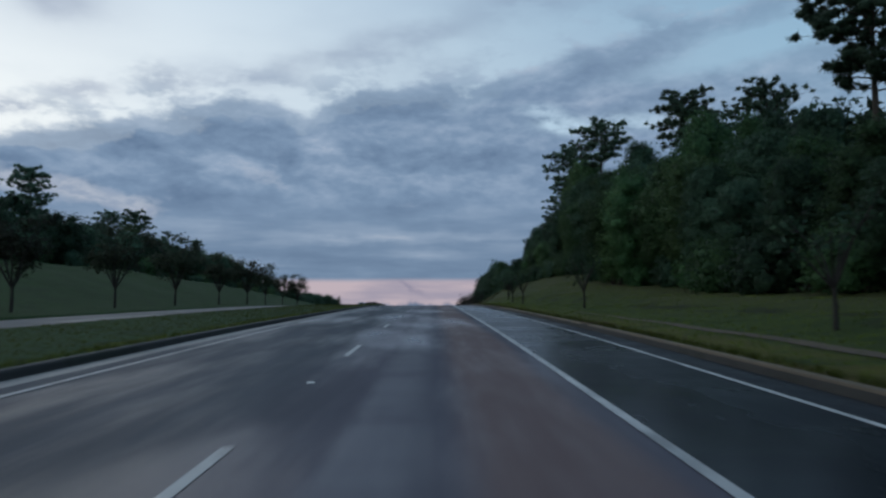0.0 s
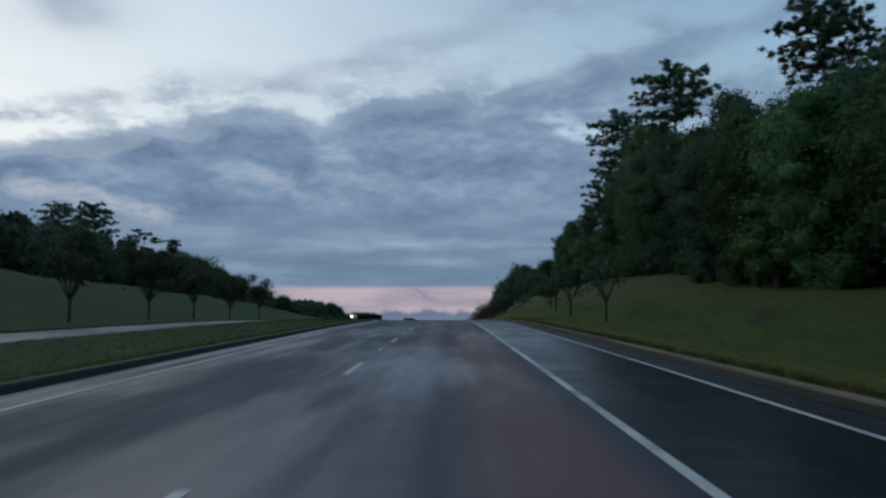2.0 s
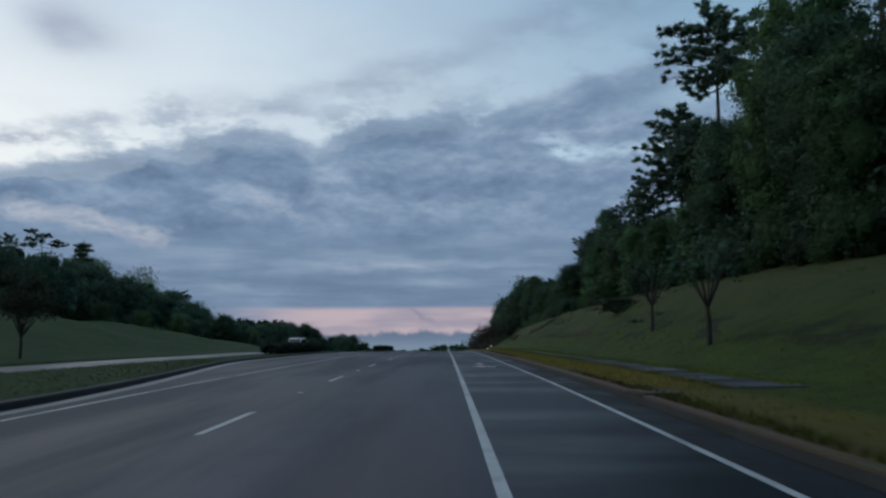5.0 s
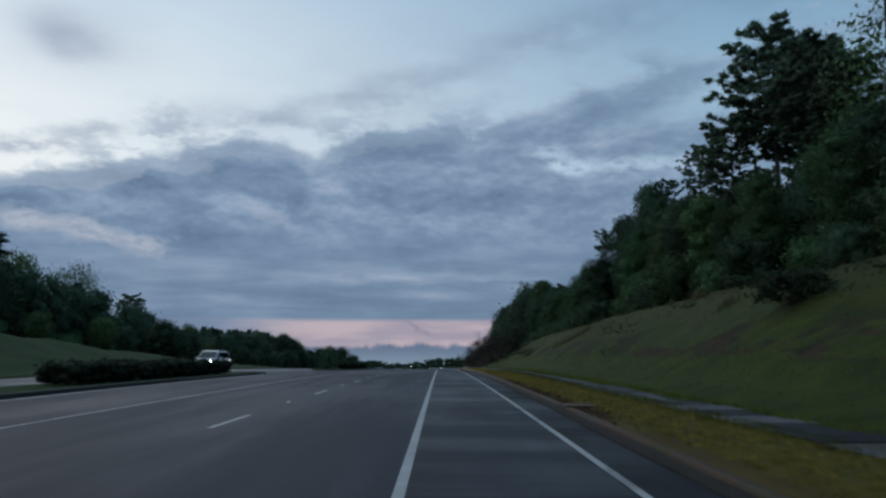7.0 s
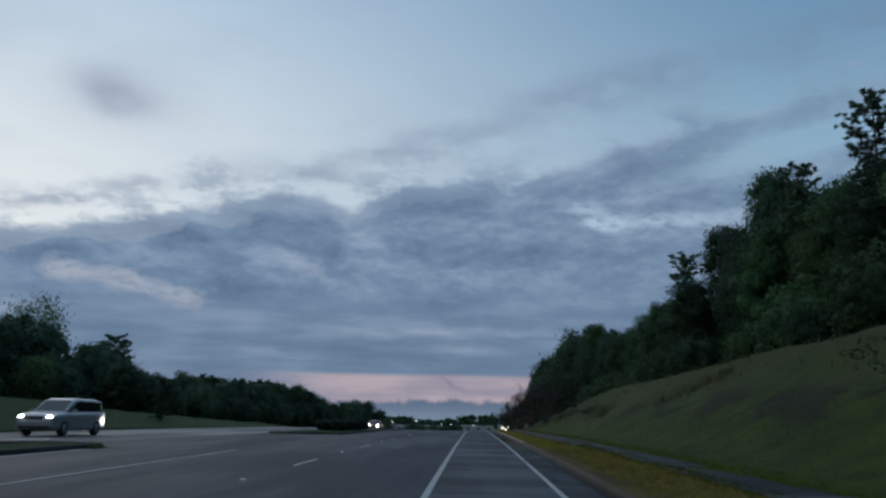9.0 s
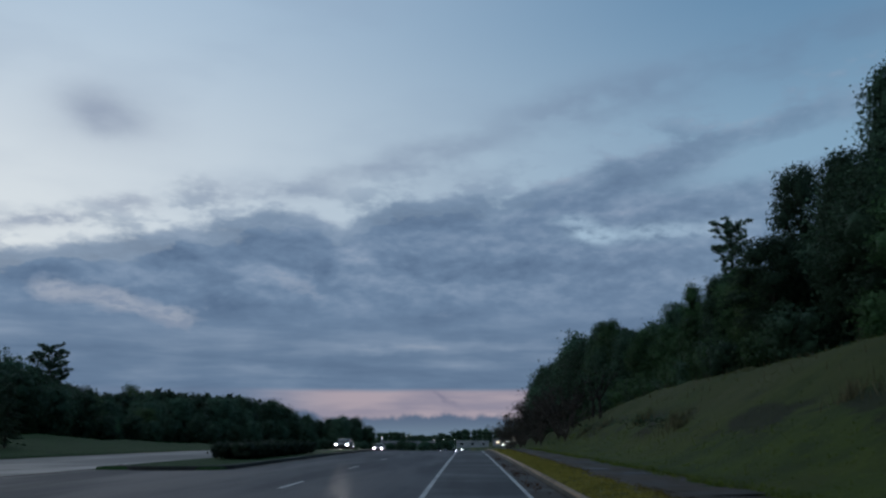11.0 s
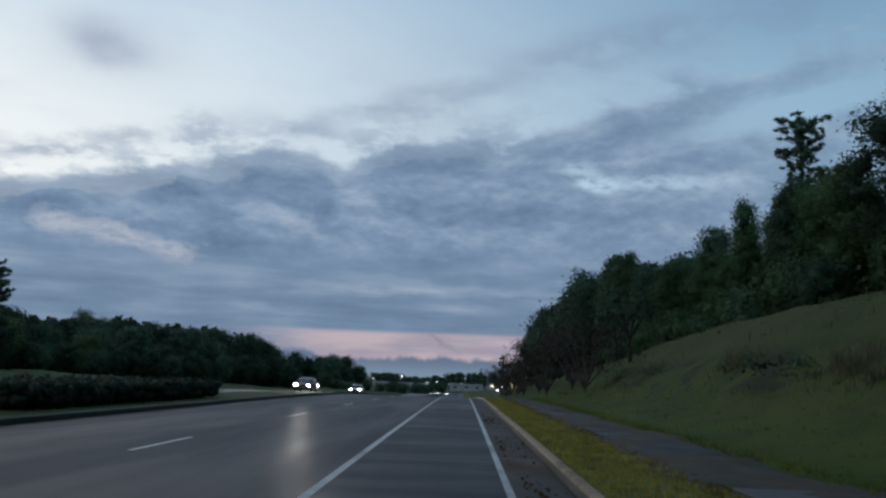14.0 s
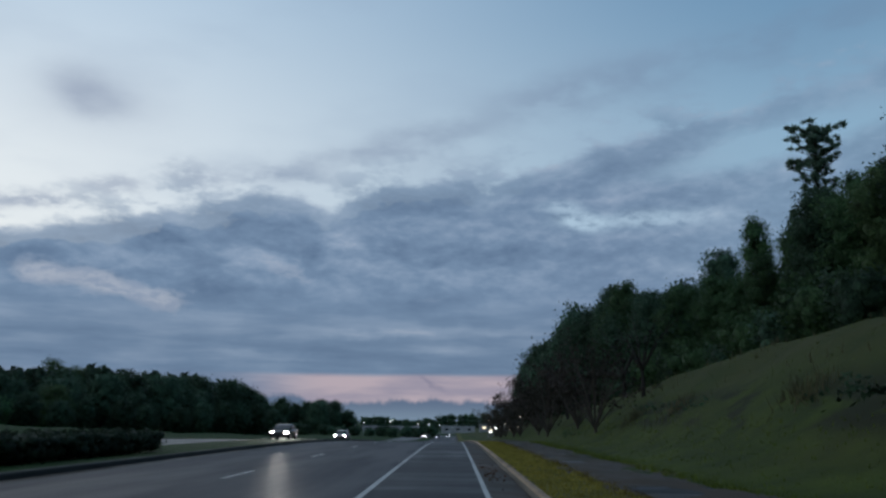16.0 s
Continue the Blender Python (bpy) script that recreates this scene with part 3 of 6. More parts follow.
def rise_right(x, y):
    amount = np.interp(y, [-60, 0, 50, 80, 100, 120, 150, 232, 264, 300, 420, 600], [0.5, 0.6, 0.9, 1.8, 2.8, 3.65, 4.2, 4.25, 3.2, 3.0, 2.4, 0.5])
    shape = np.interp(x, [7.0, 10.6, 12.0, 14.0, 18.0, 24.0, 30.0, 45.0, 120.0], [0.0, 0.02, 0.12, 0.42, 1.0, 1.32, 1.62, 1.8, 2.2])
    return amount * shape


def rise_left(x, y):
    amount = np.interp(y, [-60, 0, 70, 100, 150, 190, 215, 255, 300, 420, 600], [3.4, 3.6, 4.0, 4.5, 4.1, 3.7, 2.5, 1.0, 0.8, 0.7, 0.5])
    shape = np.interp(-x, [19.5, 22.5, 27.0, 33.0, 40.0, 55.0, 90.0, 150.0], [0.0, 0.04, 0.30, 0.70, 1.0, 1.32, 1.6, 1.8])
    return amount * shape


def ground_z(x, y):
    """Grassed ground at x, y; below the carriageways it lies under their slabs."""
    x, y = np.asarray(x, float), np.asarray(y, float)
    z = road_z(y) + 0.12
    z = z + np.where(x > 7.0, rise_right(x, y), 0) + np.where(x < -19.5, rise_left(x, y), 0)
    kl = kerb_left(y)
    crossing = (y > 174.5) & (y < 201.5)
    on_road = ((x > kl - 0.1) & (x < 6.95)) | ((x < far_edge(y) + 0.15) & (x > far_back(y) - 0.05)) | (crossing & (x > -19.4) & (x < 6.95))
    wob = 0.10 * np.sin(x * 0.9 + y * 0.31) * np.sin(y * 0.23 - x * 0.4) + 0.05 * np.sin(x * 2.1 + 1.3) * np.sin(y * 0.8)
    rough = 0.11 * np.sin(x * 1.15 + 0.9 * np.sin(y * 0.13)) + 0.10 * np.sin(y * 0.33 + x * 0.5) * np.sin(x * 0.7 + 0.2 * np.sin(y * 0.3)) + 0.04 * np.sin(x * 2.3 + y * 0.6) * np.sin(y * 0.9)
    mounds = 0.22 * np.sin(y * 0.15 + 0.8 * np.sin(x * 0.12)) * np.sin(x * 0.19 + 0.06 * y) + 0.2 * np.sin(y * 0.37 + x * 0.3)
    z = z + np.where(x < -24, mounds * np.clip((-24 - x) / 8, 0, 1), 0)
    z = z + np.where(x > 12.5, rough * np.clip((x - 12.5) / 4, 0, 1) * np.clip((y - 90) / 40, 0, 1), 0)
    z = z + np.where((x > 11) | (x < -21), wob * np.clip(np.abs(x + 4) / 25, 0.2, 2.0), 0)
    return np.where(on_road, road_z(y) - 0.25, z)


def mesh_object(name, verts, faces, mat, parent=None, smooth=False):
    me = bpy.data.meshes.new(name)
    me.from_pydata([tuple(map(float, v[:3])) for v in verts], [], faces)
    if len(verts[0]) == 6:   # foliage carries the outward direction of its clump
        a = me.attributes.new("outward", "FLOAT_VECTOR", "POINT")
        a.data.foreach_set("vector", np.asarray(verts, np.float32)[:, 3:].ravel())
    for m in (mat if isinstance(mat, (list, tuple)) else [mat]):
        me.materials.append(m)
    if smooth:
        me.polygons.foreach_set("use_smooth", [True] * len(me.polygons))
    ob = new(name, me)
    if parent:
        ob.parent = parent
    return ob


def part(name, bm, mat, parent, label=""):
    me = bpy.data.meshes.new(name)
    bm.to_mesh(me)
    bm.free()
    me.materials.append(mat)
    ob = new(name, me)
    ob.parent = parent
    return tagged(ob, label)


def sheet(name, xs, ys, zfun, mat, keep=None, smooth=True):
    """A grid over xs and ys at the height zfun; xs may be a function of y that gives a row."""
    rows = [(xs(y) if callable(xs) else xs) for y in ys]
    w = len(rows[0])
    verts, faces = [], []
    for y, row in zip(ys, rows):
        row = np.asarray(row, float)
        z = zfun(row, np.full(w, float(y)))
        verts += [(a, y, b) for a, b in zip(row, z)]
    for j in range(len(ys) - 1):
        for i in range(w - 1):
            if keep is None or keep((rows[j][i] + rows[j][i + 1]) / 2, (ys[j] + ys[j + 1]) / 2):
                a = j * w + i
                faces.append((a, a + 1, a + w + 1, a + w))
    return mesh_object(name, verts, faces, mat, smooth=smooth)


ground_x = np.unique(np.concatenate([np.array([-5000, -2500, -1200, -600, -300, -200, -150, -120]), np.arange(-100, -24, 3.0), np.arange(-24, -19.4, 1.5),
                                     np.array([-19.5, -19.3]), np.arange(-19.0, -12.3, 0.3), np.arange(-12.2, -3.9, 0.25), np.arange(-3, 6.6, 2.0),
                                     np.array([6.8, 6.93, 6.97, 7.2]), np.arange(7.6, 26, 0.9), np.arange(27, 60, 3.0), np.array([70, 90, 120, 200, 300, 600, 1200, 2500, 5000])]))
ground_y = np.concatenate([np.arange(-100, -20, 10.0), np.arange(-20, 172, 2.0), np.arange(172, 206, 0.5), np.arange(206, 300, 2.0), np.arange(300, 560, 8.0), np.array([600, 700, 850, 1000, 1300, 1800, 2600, 4000, 5500])])
ground = sheet("ground", ground_x, list(ground_y), ground_z, M_GRASS)
tagged(ground, "mown grass verges and grassy banks of patchy green", "grass", kind="structure")

road_rows = list(np.concatenate([np.arange(-100, 300, 5.0), np.arange(300, 700, 20.0)]))


road = sheet("road", lambda y: np.linspace(kerb_left(y) + 0.42 if not 174.5 < y < 201.5 else -11.6, 3.66, 9), sorted(road_rows + [174.4, 174.6, 201.4, 201.6]), lambda x, y: road_z(y), M_ROAD)
tagged(road, "worn grey-mauve asphalt road, slightly damp", "road", kind="structure")
bike = sheet("bicycle_lane", np.linspace(3.66, 6.03, 4), road_rows, lambda x, y: road_z(y), M_BIKE)
tagged(bike, "newer dark asphalt bicycle lane with damp bands", "road", kind="structure")
gutter_near = sheet("gutter_near", np.linspace(6.03, 6.76, 3), [y for y in road_rows if y <= 180], lambda x, y: road_z(y) - 0.03 * (x - 6.03), M_GUTTER_GREY)
tagged(gutter_near, "grey damp concrete gutter in patches", "gutter", kind="structure")
gutter = sheet("gutter", np.linspace(6.03, 6.76, 3), [y for y in road_rows if y >= 180], lambda x, y: road_z(y) - 0.03 * (x - 6.03), M_GUTTER)
tagged(gutter, "dark wet concrete gutter with leaf litter", "gutter", kind="structure")
gutter_left = sheet("gutter_left", lambda y: kerb_left(y) + np.array([0.0, 0.2, 0.42]), [y for y in np.arange(-100, 175, 2.5)], lambda x, y: road_z(y) - 0.004, M_GUTTER_PALE)
tagged(gutter_left, "pale concrete gutter along the median kerb", "gutter", kind="structure")
gutter_far = sheet("gutter_beyond", lambda y: kerb_left(y) + np.array([0.0, 0.2, 0.42]), [y for y in np.arange(201.5, 300, 2.5)], lambda x, y: road_z(y) - 0.004, M_GUTTER_GREY)
tagged(gutter_far, "grey concrete gutter along the second median", "gutter", kind="structure")
far_road = sheet("opposite_carriageway", lambda y: np.linspace(far_edge(y), far_back(y) - 0.1, 6), road_rows, lambda x, y: road_z(y) + 0.02, M_FARROAD)
tagged(far_road, "pale asphalt of the opposite carriageway", "road", kind="structure")


# ---- road markings ----
def strip(x0, x1, y0, y1, lift, step=2.5):
    """Vertices and faces of a painted strip on the road."""
    ys = np.linspace(y0, y1, max(2, int((y1 - y0) / step) + 1))
    verts, faces = [], []
    for y in ys:
        z = float(road_z(y)) + lift
        verts += [(x0, y, z), (x1, y, z)]
    for i in range(len(ys) - 1):
        faces.append((2 * i, 2 * i + 1, 2 * i + 3, 2 * i + 2))
    return verts, faces


def paint(name, x0, x1, y0, y1, mat, lift=0.006, parent=None):
    v, f = strip(x0, x1, y0, y1, lift)
    return mesh_object(name, v, f, mat, parent)


tagged(paint("edge_line", 3.60, 3.72, -100, 330, M_PAINT, 0.007), "solid white line between traffic lane and bicycle lane", "road marking", kind="structure")
tagged(paint("kerbside_line", 5.91, 6.01, -100, 330, M_PAINT, 0.007), "thin solid white line along the gutter", "road marking", kind="structure")
tagged(paint("median_line", -3.62, -3.51, -100, 174, M_PAINT_OLD, 0.007), "faded white line beside the median", "road marking", kind="structure")
tagged(paint("median_line_beyond", -3.62, -3.51, 244, 330, M_PAINT_OLD, 0.007), "faded white line beside the second median", "road marking", kind="structure")
lane_line = tagged(new("lane_line"), "dashed white lane line, each dash worn", "road marking", kind="structure")
PERIOD, DASH, FIRST = 12.192, 3.048, -4.17
for k in range(-6, 30):
    y = FIRST + PERIOD * k
    paint("dash", -0.055, 0.055, y, y + DASH, M_PAINT, 0.006, lane_line)


def reflector_mesh():
    bm = bmesh.new()
    bmesh.ops.create_cube(bm, size=1, matrix=Matrix.Diagonal((0.11, 0.10, 0.02, 1)))
    for v in bm.verts:
        if v.co.z > 0:
            v.co.x, v.co.y = v.co.x * 0.8, v.co.y * 0.55
        v.co.z += 0.01
    me = bpy.data.meshes.new("road_stud")
    bm.to_mesh(me)
    bm.free()
    me.materials.append(M_STUD)
    return me


M_STUD = plain("pale_stud_plastic", (0.75, 0.74, 0.70), 0.25)
stud = reflector_mesh()
for k in (0, 2, 4, 5, 8, 9, 11, 12, 13, 14, 15):
    y = FIRST + PERIOD * k + DASH + 4.57
    ob = new("road_stud", stud)
    ob.location = (0.0, y, float(road_z(y)) + 0.004)
    tagged(ob, "small pale reflective stud on the lane line", "road stud", "studs on the lane line")


def painted_shape(name, polygons, cx, cy, mat, parent):
    """Flat painted outline shapes on the road: lists of (x, y) round cx, cy."""
    verts, faces = [], []
    for poly in polygons:
        a = len(verts)
        for x, y in poly:
            verts.append((cx + x, cy + y, float(road_z(cy + y)) + 0.008))
        faces.append(tuple(range(a, a + len(poly))))
    return mesh_object(name, verts, faces, mat, parent)


def ring(x, y, rx, ry, width, steps=14, a0=0.0, a1=360.0):
    """Quads of a painted ring."""
    out = []
    for i in range(steps):
        a, b = radians(a0 + (a1 - a0) * i / steps), radians(a0 + (a1 - a0) * (i + 1) / steps)
        q = 1 - width / rx
        out.append([(x + rx * math.cos(a), y + ry * math.sin(a)), (x + rx * math.cos(b), y + ry * math.sin(b)),
                    (x + rx * q * math.cos(b), y + ry * q * math.sin(b)), (x + rx * q * math.cos(a), y + ry * q * math.sin(a))])
    return out


symbol = tagged(new("bicycle_symbol"), "worn white bicycle symbol painted on the bicycle lane", "road marking", kind="structure")
SX, SY = 4.76, 115.3
for wx in (-0.31, 0.33):
    painted_shape("wheel", ring(wx, 1.05, 0.18, 0.52, 0.105, 8, 112, 258) + ring(wx, 1.05, 0.18, 0.52, 0.105, 8, -72, 76), SX, SY, M_PAINT, symbol)
painted_shape("frame", [[(-0.14, 1.15), (-0.05, 0.72), (0.05, 0.95), (0.06, 1.9), (-0.02, 2.3), (-0.12, 2.2)], [(0.05, 0.95), (0.15, 1.65), (0.11, 2.0), (0.06, 1.9)],
                        [(-0.27, 2.62), (-0.26, 2.42), (-0.02, 2.3), (0.06, 2.35), (0.05, 2.72), (-0.10, 2.78)], [(-0.17, 1.9), (-0.12, 1.5), (-0.10, 2.2), (-0.16, 2.25)]], SX, SY, M_PAINT_PINK, symbol)
arrow = tagged(new("arrow_marking"), "white straight-ahead arrow painted on the bicycle lane", "road marking", kind="structure")
painted_shape("shaft", [[(-0.07, 0.0), (0.14, 0.0), (0.13, 1.08), (-0.06, 1.08)]], 4.76, 119.5, M_PAINT, arrow)
painted_shape("head", [[(-0.27, 1.2), (-0.06, 1.08), (0.13, 1.08), (0.27, 1.15), (0.03, 2.0)]], 4.76, 119.5, M_PAINT, arrow)

# ---- trees ----
def tube(path, radii, sides=7):
    """Vertices and faces of a tapered tube along a path."""
    verts, faces = [], []
    for i, (p, r) in enumerate(zip(path, radii)):
        d = Vector(path[min(i + 1, len(path) - 1)]) - Vector(path[max(i - 1, 0)])
        q = d.to_track_quat("Z", "Y")
        for k in range(sides):
            a = 2 * math.pi * k / sides
            verts.append(Vector(p) + q @ Vector((math.cos(a) * r, math.sin(a) * r, 0)))
    for i in range(len(path) - 1):
        for k in range(sides):
            a, b = i * sides + k, i * sides + (k + 1) % sides
            faces.append((a, b, b + sides, a + sides))
    return verts, faces


def join(lists):
    verts, faces = [], []
    for v, f in lists:
        n = len(verts)
        verts += list(v)
        faces += [tuple(i + n for i in q) for q in f]
    return verts, faces


def unit_rows(v):
    return v / (np.linalg.norm(v, axis=1)[:, None] + 1e-9)


def cards(centres, normals, size, rng, slim=0.6):
    """Small pointed leaf sprays (two triangles each, bent) at the centres, facing roughly along the normals."""
    n = len(centres)
    nrm = unit_rows(normals + rng.normal(0, 0.55, (n, 3)))
    t = unit_rows(np.cross(nrm, rng.normal(0, 1, (n, 3))))
    b = np.cross(nrm, t)
    s = (size * rng.uniform(0.6, 1.35, n))[:, None]
    p0 = centres - t * s * 0.5
    p1 = centres + b * s * slim * 0.5 + nrm * s * 0.12
    p2 = centres + t * s * 0.5
    p3 = centres - b * s * slim * 0.5 + nrm * s * 0.12
    verts = np.concatenate([np.stack([p0, p1, p2, p3], 1).reshape(-1, 3), np.repeat(normals, 4, 0)], 1)
    faces = [(4 * i, 4 * i + 1, 4 * i + 2, 4 * i + 3) for i in range(n)]
    return verts, faces


def leaves(centres, outward, size, rng, slim=0.66, spread=0.9, along=None):
    """One small pointed leaf spray, a triangle, at each centre; along makes it point that way (needles)."""
    n = len(centres)
    nrm = unit_rows(outward + rng.normal(0, spread, (n, 3)))
    t = unit_rows(np.cross(nrm, rng.normal(0, 1, (n, 3)))) if along is None else unit_rows(along + rng.normal(0, 0.35, (n, 3)))
    b = unit_rows(np.cross(nrm, t))
    s = (size * rng.uniform(0.6, 1.4, n))[:, None]
    p0, p1, p2 = centres + t * s * 0.6, centres - t * s * 0.4 + b * s * slim * 0.5, centres - t * s * 0.4 - b * s * slim * 0.5
    verts = np.concatenate([np.stack([p0, p1, p2], 1).reshape(-1, 3), np.repeat(outward, 3, 0)], 1)
    return verts, [(3 * i, 3 * i + 1, 3 * i + 2) for i in range(n)]


GOLD = (1 + 5 ** 0.5) / 2
ICO_V = np.array([(-1, GOLD, 0), (1, GOLD, 0), (-1, -GOLD, 0), (1, -GOLD, 0), (0, -1, GOLD), (0, 1, GOLD), (0, -1, -GOLD), (0, 1, -GOLD), (GOLD, 0, -1), (GOLD, 0, 1), (-GOLD, 0, -1), (-GOLD, 0, 1)]) / math.sqrt(1 + GOLD * GOLD)
ICO_F = [(0, 11, 5), (0, 5, 1), (0, 1, 7), (0, 7, 10), (0, 10, 11), (1, 5, 9), (5, 11, 4), (11, 10, 2), (10, 7, 6), (7, 1, 8), (3, 9, 4), (3, 4, 2), (3, 2, 6), (3, 6, 8), (3, 8, 9), (4, 9, 5), (2, 4, 11), (6, 2, 10), (8, 6, 7), (9, 8, 1)]


def cores(spots, radii, share, rng):
    """Dense twiggy hearts of leaf masses."""
    return [(np.concatenate([np.asarray(p) + ICO_V * rng.uniform(0.75, 1.15, (12, 1)) * np.asarray(r) * share, ICO_V * 0.6], 1), ICO_F) for p, r in zip(spots, radii)]


def clumps(spots, radii, per, size, rng, slim=0.6, shell=0.55, core=0.0):
    """Leaf sprays gathered in soft clumps, denser to the outside of each, round a dense twiggy core."""
    cs, ns = [], []
    for p, r in zip(spots, radii):
        k = max(6, int(per * (r[0] * r[1] + r[2] * r[0]) * 0.5))
        d = unit_rows(rng.normal(0, 1, (k, 3)))
        q = rng.uniform(shell, 1.2, k)[:, None]
        cs.append(np.asarray(p) + d * q * np.asarray(r))
        ns.append(d)
    made = cards(np.concatenate(cs), np.concatenate(ns), size, rng, slim)
    return join([made] + cores(spots, radii, core, rng)) if core else made


def tree_thing(name, trunk, crown, bark, leaf, label, category="tree"):
    root = tagged(new(name), label, category)
    mesh_object("trunk", *trunk, bark, root, True)
    verts, faces = np.array(crown[0], float), crown[1]
    away = unit_rows(verts[:, :3] - verts[:, :3].mean(0))
    verts[:, 3:] = verts[:, 3:] * 0.7 + away * 0.35 + (0, 0, 0.2)
    mesh_object("crown", verts, faces, leaf, root)
    return root


def make_broadleaf(seed, height, width, base, count, size, leaf, label, core=0.8, bark=None, lobes=0, point=0.0, spray=0.42):
    """A leafy tree: trunk, limbs, and a crown of lobes from base to height, each clad in many small leaf sprays; point narrows the top."""
    rng = np.random.default_rng(seed)
    lean = rng.normal(0, 0.3, 2)
    axis = lambda f: np.array((lean[0] * f, lean[1] * f, 0.0))
    r0 = height * 0.012 + 0.06
    tubes = [tube([(0, 0, -0.6), tuple(axis(0.2) + (0, 0, height * 0.25)), tuple(axis(0.6) + (0, 0, height * 0.55)), tuple(axis(1.0) + (0, 0, height * 0.88))], [r0 * 1.3, r0, r0 * 0.6, r0 * 0.15])]
    lobes = lobes or int(15 + width * 0.9)
    span = height - base
    spots, radii = [], []
    for i in range(lobes):
        f = (i + rng.uniform(0.1, 0.9)) / lobes
        env = 0.58 + 0.42 * math.sin(min(1, f / 0.5) * math.pi / 2) if f < 0.5 else math.sqrt(max(0.05, 1 - ((f - 0.5) / 0.56) ** 2)) * (1 - point * (f - 0.5) * 1.3)
        c = width * 0.5 * (0.40 + 0.12 * rng.uniform(-1, 1)) * max(0.45, env)
        reach = max(0.0, width * 0.5 * env - c) * rng.uniform(0.55, 1.12)
        a = i * 2.4 + rng.uniform(-0.5, 0.5)
        tall = c * rng.uniform(0.95, 1.45)
        z = min(base + span * f, height - tall * 0.95)
        p = axis(f) + (reach * math.cos(a), reach * math.sin(a), max(z, base + tall * 0.5))
        spots.append(p)
        radii.append((c, c * rng.uniform(0.85, 1.15), tall))
        if i % 2 == 0:
            low = axis(f * 0.6) + (0, 0, max(height * 0.1, p[2] - reach * 0.8 - 1.2))
            tubes.append(tube([tuple(low), tuple((low + p) / 2 + (0, 0, -0.2)), tuple(p)], [r0 * 0.42, r0 * 0.25, 0.03], 5))
    tip = width * (0.17 - 0.08 * point)
    spots.append(axis(1.0) + (0, 0, height - tip * 1.2))
    radii.append((tip, tip, tip * (1.2 + point)))
    S, Rr = np.array(spots), np.array(radii)
    # twig ends over the lobes' faces, none inside a neighbour
    area = (Rr[:, 0] * Rr[:, 2])
    pick = rng.choice(len(S), 6000, p=area / area.sum())
    way = unit_rows(rng.normal(0, 1, (6000, 3)))
    ends = S[pick] + way * Rr[pick] * rng.uniform(0.84, 1.22, (6000, 1))
    inside = ((((ends[:, None, :] - S[None]) / (Rr[None] * 0.86)) ** 2).sum(2) < 1).any(1)
    shade = ends[:, 2] < base + 0.1
    ends, way = ends[~(inside | shade)], way[~(inside | shade)]
    twigs = max(30, min(len(ends), int(count / 13)))
    ends, way = ends[:twigs], way[:twigs]
    per = max(4, int(count / len(ends)))
    centre = np.repeat(ends, per, 0) + rng.normal(0, 1, (len(ends) * per, 3)) * (spray, spray, spray * 0.75)
    made = [leaves(centre, np.repeat(way, per, 0), size, rng)]
    if core:
        made += cores(spots, radii, core, rng)
    return tree_thing("broadleaf_tree", join(tubes), join(made), bark or M_BARK, leaf, label)


def needle_tufts(spots, radii, per, rng, core=0.62, size=0.42):
    """Round tufts of needles that point outwards from each twig end."""
    n = len(spots)
    S, Rr = np.repeat(np.array(spots), per, 0), np.repeat(np.array(radii), per, 0)
    d = unit_rows(rng.normal(0, 1, (n * per, 3)))
    made = leaves(S + d * Rr * rng.uniform(0.4, 0.95, (n * per, 1)), d, size, rng, 0.3, 0.5, d)
    return join([made] + cores(spots, radii, core, rng))


